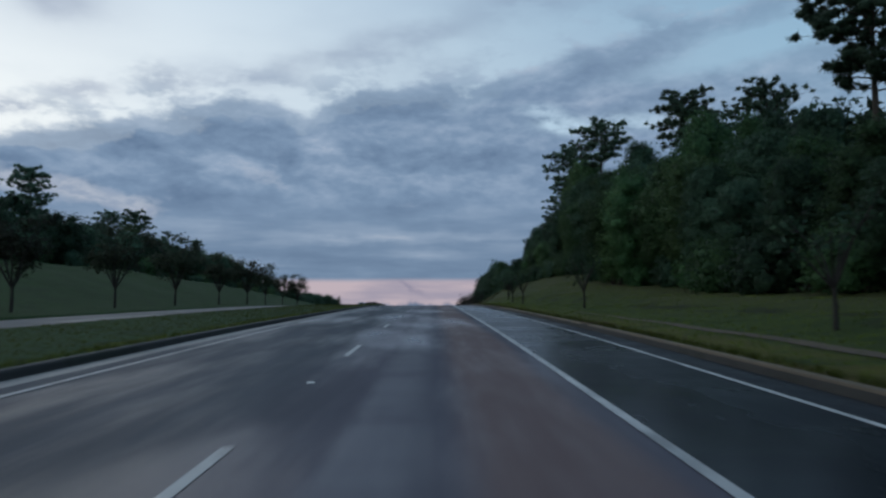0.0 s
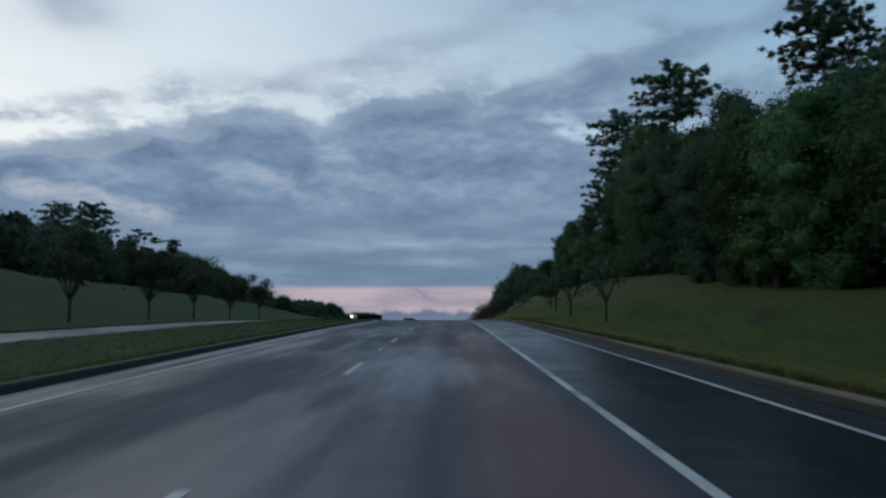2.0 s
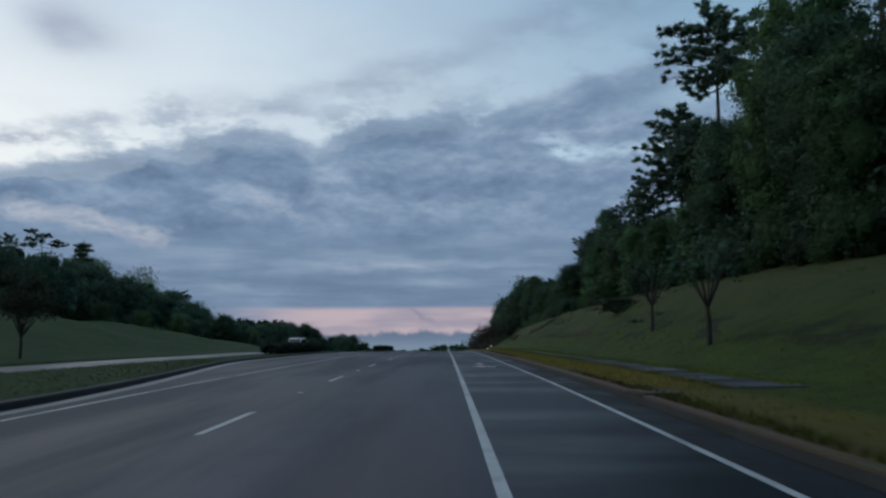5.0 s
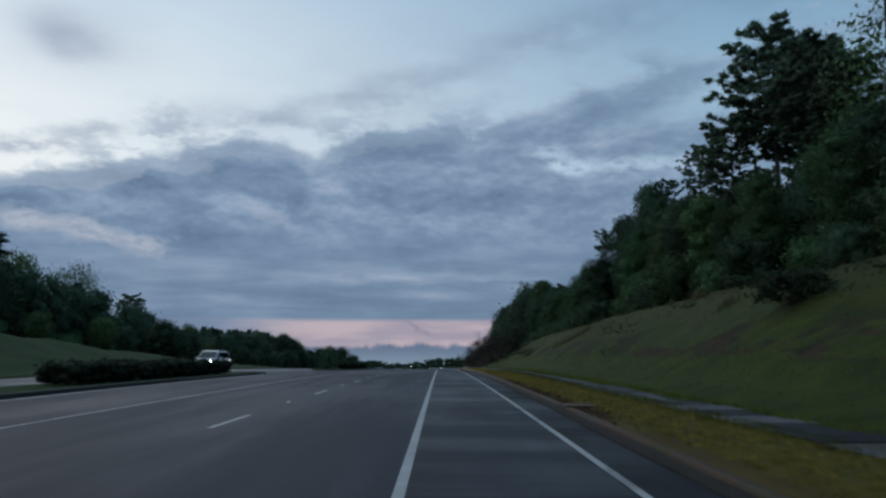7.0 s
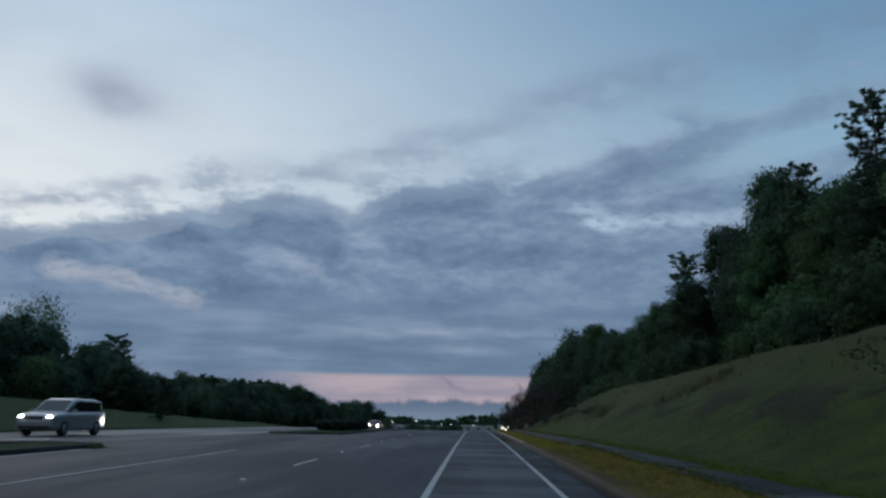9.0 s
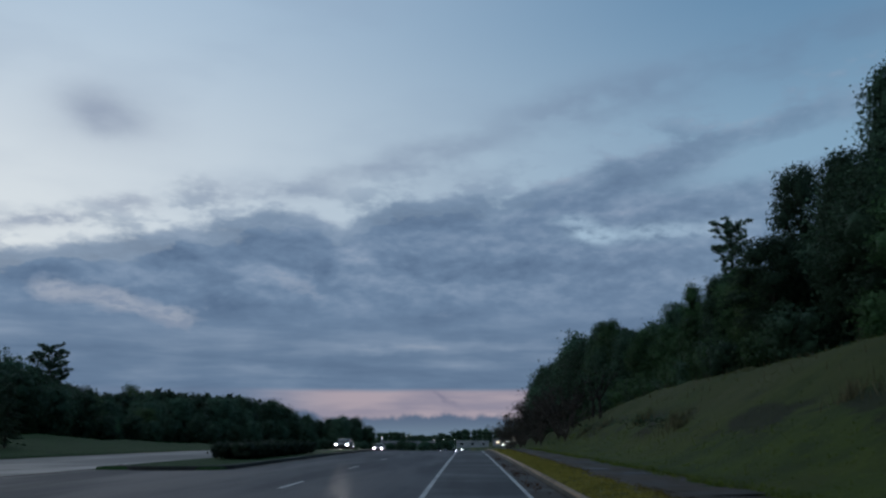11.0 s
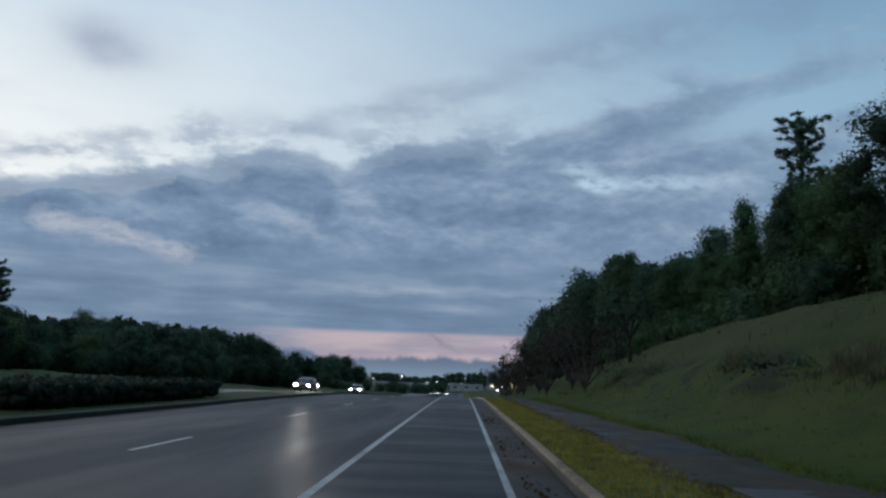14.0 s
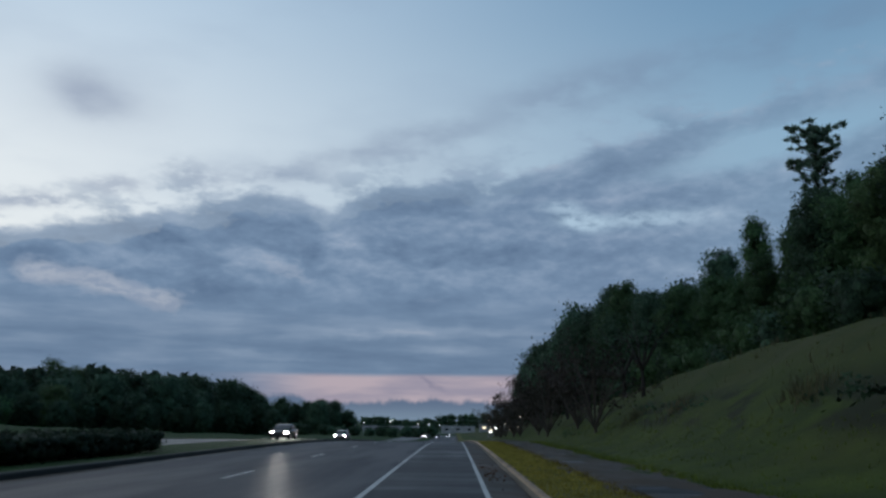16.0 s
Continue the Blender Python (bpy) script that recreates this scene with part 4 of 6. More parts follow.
def make_pine(seed, height, clear, width, per, label, limbs=30, umbrella=False, dome=0.5, tuft=1.0, waist=0.0, inner=0.35):
    """A tall pine: bare pole, rising limbs above the clear height, each with round needle tufts towards its end."""
    rng = np.random.default_rng(seed)
    sway = rng.normal(0, 0.35, 2)
    at = lambda z: np.array((sway[0] * (z / height) ** 2, sway[1] * (z / height) ** 2, z))
    r0 = 0.011 * height
    tubes = [tube([tuple(at(z)) for z in (-0.6, height * 0.3, height * 0.6, height * 0.85, height - 0.3)], [r0 * 1.15, r0 * 0.9, r0 * 0.65, r0 * 0.3, 0.04], 8)]
    spots, radii = [], []
    for i in range(limbs):
        f = (i + rng.uniform(0, 0.8)) / limbs
        z = clear + (height - clear) * f * 0.95
        full = (0.6 + 0.4 * math.sin(min(1.0, f * 2.2 + 0.2) * math.pi / 2)) * (1.0 if f < dome else math.sqrt(max(0.06, 1.0 - ((f - dome) / (1.06 - dome)) ** 2)))
        full *= 1.0 - waist * math.exp(-((f - 0.3) / 0.2) ** 2)
        reach = width * 0.5 * (1.0 if umbrella else full) * rng.uniform(0.55, 1.12)
        a = i * 2.4 + rng.uniform(-0.6, 0.6)
        rise = reach * (rng.uniform(-0.02, 0.2) if umbrella else rng.uniform(0.05, 0.5))
        root, tip = at(z), at(z) + (reach * math.cos(a), reach * math.sin(a), rise)
        bend = (root + tip) / 2 - (0, 0, 0.08 * reach)
        tubes.append(tube([tuple(root), tuple(bend), tuple(tip)], [r0 * 0.26, r0 * 0.17, 0.02], 5))
        for s in np.arange(1.0, inner, -0.85 / max(reach, 0.9)):
            spread = 0.34 * reach * s
            for _ in range(3 if s > 0.6 else 1):
                p = root + (tip - root) * s + (rng.normal(0, 0.5) * spread, rng.normal(0, 0.5) * spread, rng.uniform(0.0, 0.55))
                spots.append(p)
                c = rng.uniform(0.42, 0.78) * (0.75 + width * 0.03) * tuft
                radii.append((c, c, c * rng.uniform(0.6, 0.85)))
                if s > 0.6:
                    tubes.append(tube([tuple(root + (tip - root) * s * 0.8), tuple(p)], [0.03, 0.012], 4))
    spots.append(at(height - 0.45))
    radii.append((0.6, 0.6, 0.6))
    return tree_thing("pine_tree", join(tubes), needle_tufts(spots, radii, per, rng), M_BARK, M_NEEDLE, label)


def make_conifer(seed, height, width):
    """A pointed evergreen with drooping tiers."""
    rng = np.random.default_rng(seed)
    tubes = [tube([(0, 0, -0.5), (0, 0, height * 0.5), (0, 0, height)], [0.25, 0.15, 0.02])]
    spots, radii = [], []
    z = height * 0.12
    while z < height - 0.3:
        reach = width * 0.5 * (1 - (z / height)) ** 0.8 * rng.uniform(0.75, 1.15) + 0.15
        for j in range(6):
            a = rng.uniform(0, 2 * math.pi)
            for s in (0.3, 0.7, 1.05):
                spots.append(np.array((reach * s * math.cos(a), reach * s * math.sin(a), z - 0.22 * reach * s)))
                radii.append((0.5, 0.5, 0.32))
        z += 0.62
    return tree_thing("conifer_tree", join(tubes), needle_tufts(spots, radii, 20, rng, 0.6, 0.4), M_BARK, M_NEEDLE, "pointed dark green conifer at the wood's edge")


def make_street_tree(seed, height, width, leaf, label, per=16, bare=0.30, limbs=9, bark=None, size=0.26):
    """A small planted tree with a slim trunk, spreading limbs and an airy crown."""
    rng = np.random.default_rng(seed)
    fork = height * bare
    tubes = [tube([(0, 0, -0.3), (0.03, 0.02, fork * 0.6), (0, 0.03, fork)], [0.13, 0.10, 0.09], 8)]
    spots, radii = [], []
    for i in range(limbs):
        a = i * 2.4 + rng.uniform(-0.3, 0.3)
        r = width * 0.5 * rng.uniform(0.4, 0.95)
        tip = np.array((r * math.cos(a), r * math.sin(a), fork + (height - fork) * rng.uniform(0.45, 1.0)))
        mid = tip * np.array((0.45, 0.45, 0)) + np.array((0, 0, fork + (tip[2] - fork) * 0.55))
        tubes.append(tube([(0, 0.03, fork - 0.1), tuple(mid), tuple(tip)], [0.05, 0.03, 0.008], 5))
        for j in range(4):
            q = mid + (tip - mid) * rng.uniform(0.1, 1.0) + rng.normal(0, 0.35, 3)
            tubes.append(tube([tuple(mid + (tip - mid) * 0.3), tuple(q)], [0.02, 0.005], 4))
            spots.append(q)
            radii.append((rng.uniform(0.5, 0.95),) * 2 + (rng.uniform(0.4, 0.65),))
    return tree_thing("street_tree", join(tubes), clumps(spots, radii, per, size, rng, 0.6, 0.1), bark or M_BARK, leaf, label)


def settle(x, y):
    return float(ground_z(x, y))


def plant(master, x, y, scale=1.0, turn=0.0, wide=1.0, label=""):
    """A copy of a tree on the ground at x, y."""
    m = Matrix.Translation((x, y, settle(x, y) - 0.1)) @ Matrix.Rotation(turn, 4, "Z")
    ob = copy_thing(master, m)
    ob.scale = (scale * wide, scale * wide, scale)
    if label:
        tagged(ob, label)
    return ob


def drop_master(root):
    for o in (*root.children_recursive, root):
        bpy.data.objects.remove(o)


rng = np.random.default_rng(7)
WOOD = [make_broadleaf(11, 20, 8.6, 1.2, 14000, 0.31, M_LEAF[0], "tall leafy woodland tree, dark green crown nearly to the ground"),
        make_broadleaf(12, 20, 10.0, 2.2, 14500, 0.32, M_LEAF[0], "broad leafy woodland tree with a lobed dark crown"),
        make_broadleaf(13, 20, 7.6, 1.0, 14500, 0.29, M_LEAF[1], "leafy woodland tree in fresher spring green"),
        make_broadleaf(14, 20, 9.2, 2.6, 14000, 0.32, M_LEAF[2], "dense woodland tree with a very dark crown"),
        make_broadleaf(15, 20, 7.0, 1.4, 13500, 0.29, M_LEAF[0], "slender leafy tree with a tall narrow crown", point=0.35),
        make_broadleaf(16, 20, 9.0, 4.0, 14500, 0.30, M_LEAF[2], "open leafy tree with sky showing between its limbs", 0.7, lobes=19)]
FAR_WOOD = [make_broadleaf(21, 16, 9.0, 0.6, 3700, 0.56, M_LEAF[2], "distant dark green woodland tree", spray=0.75),
            make_broadleaf(22, 16, 10.0, 0.8, 3800, 0.56, M_LEAF[2], "distant leafy tree with a rounded crown", spray=0.75),
            make_broadleaf(23, 16, 7.5, 0.6, 3400, 0.54, M_LEAF[2], "distant slim tree in the dark wood", spray=0.75),
            make_broadleaf(25, 16, 7.5, 1.6, 5200, 0.42, M_LEAF[1], "distant thin-crowned tree in paler spring green", 0.45, spray=0.75)]
MID_WOOD = [make_broadleaf(36, 16, 9.0, 0.5, 900, 1.0, M_LEAF[2], "wood tree", 0.9), make_broadleaf(37, 16, 8.0, 0.5, 900, 1.0, M_LEAF[2], "wood tree", 0.9)]
BACK_WOOD = [make_broadleaf(26, 16, 9.5, 0.3, 600, 1.2, M_LEAF[2], "inner wood tree", 0.92), make_broadleaf(27, 16, 8.5, 0.3, 600, 1.2, M_LEAF[2], "inner wood tree", 0.92)]
PINE = [make_pine(31, 26, 18.2, 9.4, 24, "tall pine with open clumped crown above the wood", 46, dome=0.55, tuft=0.86, inner=0.15),
        make_pine(32, 26, 16.0, 5.8, 26, "tall slim pine with tufted crown above the wood", 44, tuft=0.72),
        make_pine(33, 26, 13.0, 9.5, 26, "large dark pine with broad layered crown", 56, tuft=1.05, inner=0.12),
        make_pine(34, 26, 22.0, 8.5, 40, "lone pine with a flat umbrella-like crown on a bare pole", 9, True),
        make_pine(32, 26, 14.5, 6.0, 24, "tall pine with a dense ragged cap over a thin waist", 56, dome=0.78, tuft=0.8, waist=0.45, inner=0.02)]

# height of the canopy's skyline over sea level along the road, on the right at x = 29 and on the left at x = -60
TOP_R_Y = [-40, 40, 50, 58, 65, 74, 96, 108, 115, 121, 128, 135, 141, 146, 150, 155, 172, 185, 193, 200, 207, 215, 222, 228, 236, 245, 252, 259, 270, 278, 289, 303, 315, 340, 361, 413, 440, 480, 520]
TOP_R = [13, 14, 16.2, 19.1, 21, 22, 23.7, 23, 25.6, 27, 26, 27, 29.5, 28.5, 24, 19.5, 20.5, 21.5, 22.5, 22.8, 24.5, 26, 24, 21.5, 20.0, 20.2, 18.6, 18.6, 20.3, 19.8, 21, 23.5, 25, 27, 28.5, 27.5, 24.5, 20, 16]
TOP_L_Y = [20, 120, 140, 154, 166, 180, 195, 208, 227, 245, 262, 280, 290, 300, 315, 333, 345, 358, 375, 404, 417, 430, 447, 460, 470]
TOP_L = [22, 21, 19.5, 20.5, 21, 20.5, 21, 21.4, 21.4, 21, 20, 17.5, 15, 14.4, 13, 13.6, 14.2, 15.5, 15.8, 16.6, 16.8, 16, 13.5, 10.5, 7]
BULK = []


def canopy(x, y):
    eye = np.interp(y, [0, 90, 160], [1.5, 2.5, 5.2])
    if x > 0:
        return eye + (np.interp(y, TOP_R_Y, TOP_R) - eye) * (min(x, 29.5) - 4) / 25
    return eye + (np.interp(y, TOP_L_Y, TOP_L) - eye) * (2 - max(x, -62)) / 62


def wood_row(x, y0, y1, step, masters, jitter, share, bulk=False):
    y = y0
    while y < y1:
        px, py = x + rng.uniform(-jitter, jitter), y + rng.uniform(-step, step) * 0.3
        g = settle(px, py)
        h = float(np.clip((canopy(px, py) - g) * share * (rng.uniform(0.72, 0.9) if rng.uniform() < 0.3 else rng.uniform(0.92, 1.04)), 4.0, 28.0))
        master, tall = masters[rng.integers(len(masters))]
        s = h / tall
        wide = float(np.clip(1.0 / math.sqrt(s), 0.8, 1.35)) * rng.uniform(0.85, 1.15)
        if bulk:
            BULK.append((master, px, py, s, rng.uniform(0, 6.28), wide))
        else:
            plant(master, px, py, s, rng.uniform(0, 6.28), wide)
        y += step * rng.uniform(0.8, 1.25)


near = [(m, 20.0) for m in WOOD]
far = [(m, 16.0) for m in FAR_WOOD[:3]]
back = [(m, 16.0) for m in BACK_WOOD]
mid = [(m, 16.0) for m in MID_WOOD]
wood_row(22.5, 2, 92, 6.4, near, 1.2, 0.96)
wood_row(27.5, 0, 300, 6.2, near, 1.5, 0.94)
wood_row(33.0, 0, 330, 6.6, far, 1.8, 0.95)
wood_row(39.5, 10, 330, 7.5, mid, 2.0, 0.92, True)
wood_row(28.0, 300, 455, 8.5, far, 2.0, 0.95)
wood_row(36.0, 330, 455, 8.5, back, 2.0, 0.92, True)
wood_row(47.0, 20, 460, 14.0, back, 3.0, 0.85, True)
wood_row(-56.0, 40, 300, 7.5, far, 2.5, 0.88)
wood_row(-64.0, 50, 330, 7.5, back, 2.5, 0.92, True)
wood_row(-74.0, 60, 340, 8.5, back, 3.0, 0.92, True)
wood_row(-53.0, 296, 452, 6.6, far, 3.0, 0.98)
wood_row(-46.5, 250, 440, 9.0, far, 2.5, 0.62)
wood_row(-62.0, 300, 456, 8.5, back, 3.0, 0.95, True)
wood_row(-72.0, 330, 450, 10.0, back, 3.0, 0.95, True)
for i in range(16):   # the low round group beyond the wood
    plant(FAR_WOOD[i % 3], -50 - 3.1 * i + rng.uniform(-2, 2), 640 + rng.uniform(-20, 20), rng.uniform(0.85, 1.15) * (1.0 if i > 2 else 0.75), rng.uniform(0, 6), 1.3)

# dark undergrowth along the feet of both woods
UNDER = [make_broadleaf(34, 5, 6.5, 0.0, 1700, 0.34, M_LEAF[2], "dark thicket of undergrowth at the foot of the wood", 0.7, lobes=14),
         make_broadleaf(35, 5, 7.5, 0.0, 1700, 0.36, M_LEAF[0], "dark thicket of undergrowth at the foot of the wood", 0.7, lobes=14)]
for i in range(76):
    right = i < 48
    y = 1 + i * 6.4 if right else 60 + (i - 48) * 9.5
    x = (24.4 if y > 92 else 22.0) + rng.uniform(-1, 1.5) if right else -52.5 + rng.uniform(-1.5, 1.5)
    plant(UNDER[i % 2], x, y + rng.uniform(-2, 2), rng.uniform(0.4, 0.8), rng.uniform(0, 6.28), 1.15)
for m in UNDER:
    drop_master(m)
pale_tree = make_broadleaf(28, 16, 8.5, 6.0, 1900, 0.36, M_LEAF[1], "thin-crowned pale-barked tree at the wood's edge", 0.0, M_PALE_BARK, 11, spray=1.0)
for x, y, top in [(-74.0, 292.0, 25.2), (-76.5, 289.0, 23.8), (-70.5, 287.5, 22.4), (31.5, 164.5, 26.5)]:
    plant(pale_tree, x, y, (top - settle(x, y)) / 16.0, rng.uniform(0, 6.28), 0.8)
drop_master(pale_tree)
# paler bushes along the foot of the left-hand wood
for i in range(6):
    y = 205 + i * 21 + rng.uniform(-3, 3)
    plant(FAR_WOOD[3], -49.5 + rng.uniform(-2.5, 1.5), y, rng.uniform(0.26, 0.42), rng.uniform(0, 6.28), 1.6, "low pale green bush at the foot of the wood")
# open-crowned trees that break the wood's outline: x, y, height over sea level
for x, y, top in [(-77, 205, 26.0), (-80, 279, 26.0), (-68, 247, 20.0), (-66, 352, 14.5), (-64, 338, 15.0)]:
    plant(FAR_WOOD[3], x, y, (top - settle(x, y)) / 16.0, rng.uniform(0, 6.28), 0.8)
# tall trees that stand out of the right-hand wood: x, y, height over sea level, kind, breadth
for x, y, top, kind, wide in [(30.0, 261.5, 21.9, 4, 0.95), (31.0, 274.0, 21.6, 3, 1.0), (36.0, 126.5, 30.4, 3, 0.95), (28.5, 143.0, 31.0, 2, 0.85), (30.5, 138.0, 30.0, 0, 0.9),
                              (30.0, 216.0, 26.8, 3, 0.9), (29.5, 209.0, 24.0, 0, 0.95), (27.5, 304.0, 23.6, 1, 1.0), (29.0, 318.0, 25.0, 5, 1.0), (31.0, 233.5, 26.2, 5, 0.8), (28.6, 247.0, 20.2, 5, 1.0), (29.4, 252.0, 20.0, 1, 0.7), (25.5, 64.0, 19.5, 1, 0.9)]:
    plant(WOOD[kind], x, y, (top - settle(x, y)) / 20.0, rng.uniform(0, 6.28), wide)

# single pines that stand over the canopy: x, y, height over sea level, kind
for x, y, top, kind in [(32, 47, 30, 2), (36.2, 103, 32.4, 0), (30.5, 131.7, 35.4, 0), (30.0, 160.8, 37.0, 0), (33, 184.6, 34.4, 2), (33.4, 177, 30.2, 2), (33, 171.5, 27.0, 2), (36.5, 187, 31, 2), (35, 180.5, 31.5, 2), (30.5, 188.5, 27.5, 2),
                        (38, 166, 29, 2), (32.0, 214.5, 27.6, 1), (31, 199.0, 27.5, 1), (32.4, 255.8, 27.9, 4), (39, 82, 27.5, 0),
                        (-76, 150, 31.4, 2), (-70, 112, 28, 2), (-82.0, 223.4, 32.8, 2), (-86, 214, 31.0, 0), (-81.7, 255.4, 29.8, 3), (-78, 235, 26.5, 1), (-74.5, 325.5, 22.3, 2), (-69, 462, 17.6, 2)]:
    m = PINE[kind]
    plant(m, x, y, (top - settle(x, y)) / 26.0, rng.uniform(0, 6.28))
con = make_conifer(41, 15, 6)
plant(con, -76.3, 262.7, (29.3 - settle(-76.3, 262.7)) / 15.0, 1.0, 1.45)
plant(con, -24.8, 223, 4.3 / 15.0, 0.0, 1.2, "small dark conifer beyond the other carriageway")
plant(con, -60.0, 330, (13.4 - settle(-60, 330)) / 15.0, 1.0, 0.8)


def join_wood(entries):
    """The rows behind the wood's edge, which nobody could count, as one mesh."""
    verts, outward, faces, count = [], [], [], 0
    for master, x, y, s, turn, wide in entries:
        me = [o for o in master.children if o.name.startswith("crown")][0].data
        co = np.empty(len(me.vertices) * 3)
        me.vertices.foreach_get("co", co)
        co = co.reshape(-1, 3) * (s * wide, s * wide, s)
        c, d = math.cos(turn), math.sin(turn)
        verts.append(np.stack([co[:, 0] * c - co[:, 1] * d + x, co[:, 0] * d + co[:, 1] * c + y, co[:, 2] + settle(x, y)], 1))
        way = np.empty(len(co) * 3, np.float32)
        me.attributes["outward"].data.foreach_get("vector", way)
        way = way.reshape(-1, 3)
        outward.append(np.stack([way[:, 0] * c - way[:, 1] * d, way[:, 0] * d + way[:, 1] * c, way[:, 2]], 1))
        faces += [tuple(i + count for i in p.vertices) for p in me.polygons]
        count += len(co)
    ob = mesh_object("wood_interior", np.concatenate([np.concatenate(verts), np.concatenate(outward)], 1), faces, M_LEAF[2])
    tagged(ob, "dark crowded crowns of the wood behind its edge", "woods", kind="stuff")


join_wood(BULK)
for m in (*WOOD, *FAR_WOOD, *MID_WOOD, *BACK_WOOD, *PINE, con):
    drop_master(m)

# planted trees along both verges
STREET = [make_street_tree(51, 5.6, 4.6, M_LEAF[2], "small planted street tree with dark leaves on the verge", 18, 0.3, 9, M_DARK_BARK),
          make_street_tree(52, 5.2, 4.2, M_LEAF[2], "small planted street tree with spreading crown on the verge", 18, 0.3, 9, M_DARK_BARK)]
for i, (x, y) in enumerate([(12.3, 13.6), (11.4, 45), (10.9, 77), (11.6, 95.5), (12.6, 112), (13.6, 124)]):
    tagged(plant(STREET[i % 2], x, y, rng.uniform(0.72, 0.9), rng.uniform(0, 6)), group="street trees along the verge")
FULL_STREET = [make_street_tree(57, 6.0, 5.4, M_PLUM, "planted street tree with a dense dark crown beyond the other carriageway", 75, 0.25, 13, M_DARK_BARK, 0.24),
               make_street_tree(58, 5.6, 5.0, M_PLUM, "planted street tree with a dark rounded crown beyond the other carriageway", 75, 0.27, 12, M_DARK_BARK, 0.24)]
for i, (x, y) in enumerate([(-21, 36.5), (-21, 51), (-21.2, 65.3), (-21, 79.3), (-21, 92.7), (-21.2, 104.5), (-21, 116), (-21.1, 130)]):
    tagged(plant(FULL_STREET[i % 2], x, y, (0.96 if y < 100 else 0.84) + 0.05 * (i % 3), i * 1.9), group="street trees beyond the other carriageway")
low_tree = make_street_tree(53, 3.0, 4.6, M_HEDGE, "low dark spreading evergreen on the grassy bank", 95, 0.1, 12)
plant(low_tree, 15.7, 142.5, 0.42, 0.3, 1.6)
REDBUD = [make_street_tree(54, 5.4, 7.4, M_REDBUD, "small spreading tree with sparse reddish new leaves by the pavement", 50, 0.08, 16, M_TWIG, 0.19),
          make_street_tree(55, 5.0, 7.6, M_REDBUD, "small twiggy tree with thin reddish foliage by the pavement", 50, 0.08, 16, M_TWIG, 0.19)]
for i in range(12):
    y = 238 + i * 9.0
    ob = plant(REDBUD[i % 2], 12.4 + 0.5 * math.sin(i * 2.0), y, 0.86 + 0.07 * (i % 4), i * 1.3)
    tagged(ob, group="small trees along the pavement")
    ob = plant(STREET[i % 2], 16.2 + 0.8 * math.sin(i * 1.7), y + 6, 1.0 + 0.06 * (i % 3), i * 2.1, 1.2)
    tagged(ob, "small dark-leaved tree behind those by the pavement", group="small trees along the pavement")
for m in (*STREET, *FULL_STREET, *REDBUD, low_tree):
    drop_master(m)

# ---- hedges on the medians ----
def make_hedge(x0, x1, y0, y1, height, seed):
    r = np.random.default_rng(seed)
    root = tagged(new("hedge"), "clipped dark evergreen hedge on the grass median", "hedge")
    spots, radii = [], []
    for y in np.arange(y0, y1, 0.55):
        for x in np.arange(x0, x1, 0.5):
            for z in (0.25, height * 0.55, height - 0.22):
                px, py = x + r.uniform(-.12, .12), y + r.uniform(-.15, .15)
                spots.append(np.array((px, py, settle(px, py) + z * r.uniform(0.9, 1.08))))
                radii.append((0.42, 0.45, 0.3))
    S, Rr = np.repeat(np.array(spots), 16, 0), np.repeat(np.array(radii), 16, 0)
    d = unit_rows(r.normal(0, 1, S.shape) + (0, 0, 0.25))
    foliage = join([leaves(S + d * Rr * r.uniform(0.7, 1.15, (len(S), 1)), d, 0.15, r)] + cores(spots, radii, 0.7, r))
    mesh_object("foliage", *foliage, M_HEDGE, root)
    for k, (v, f) in enumerate([tube([(x, y, settle(x, y) - 0.1), (x + 0.05, y, settle(x, y) + height * 0.7)], [0.03, 0.01], 5) for y in np.arange(y0 + 0.3, y1, 1.4) for x in (x0 + 0.4, x1 - 0.4)]):
        mesh_object("stem", v, f, M_TWIG, root)
    return root


make_hedge(-10.6, -9.2, 146.0, 168.5, 0.85, 61)
make_hedge(-7.6, -5.8, 211.0, 228.5, 0.8, 62)


# ---- weeds on the bank ----
def make_weed(seed, size):
    r = np.random.default_rng(seed)
    root = tagged(new("weed_clump"), "low dark clump of weeds on the grassy bank", "weeds", "weeds on the bank")
    spots = [np.array((r.uniform(-size, size), r.uniform(-size, size) * 1.4, r.uniform(0.1, 0.45) * size)) for _ in range(14)]
    mesh_object("foliage", *clumps(spots, [(0.45 * size, 0.5 * size, 0.25 * size)] * 14, 70 / size, 0.16, r, 0.4, 0.3), M_LEAF[2], root)
    mesh_object("stem", *tube([(0, 0, -0.1), (0.05, 0, 0.4 * size)], [0.02, 0.008], 5), M_TWIG, root)
    return root


weed_rng = np.random.default_rng(17)
weeds = [make_weed(71, 0.8), make_weed(72, 1.0)]
for x, y in [(14.0, 211.2), (14.3, 212.4), (13.8, 210.2), (12.3, 244.5), (13.8, 227.2), (13.3, 160.0), (13.6, 161.2), (19.0, 205), (17.2, 146), (16.5, 143), (17.8, 141), (16.2, 139.5), (17.0, 137), (18.2, 144.5), (15.4, 128.5), (14.6, 130.5), (15.2, 165), (16.0, 167), (17.0, 158)]:
    i = int(y)
    plant(weeds[i % 2], x, y, weed_rng.uniform(0.5, 1.2), weed_rng.uniform(0, 6), 1.2)
for w in weeds:
    drop_master(w)

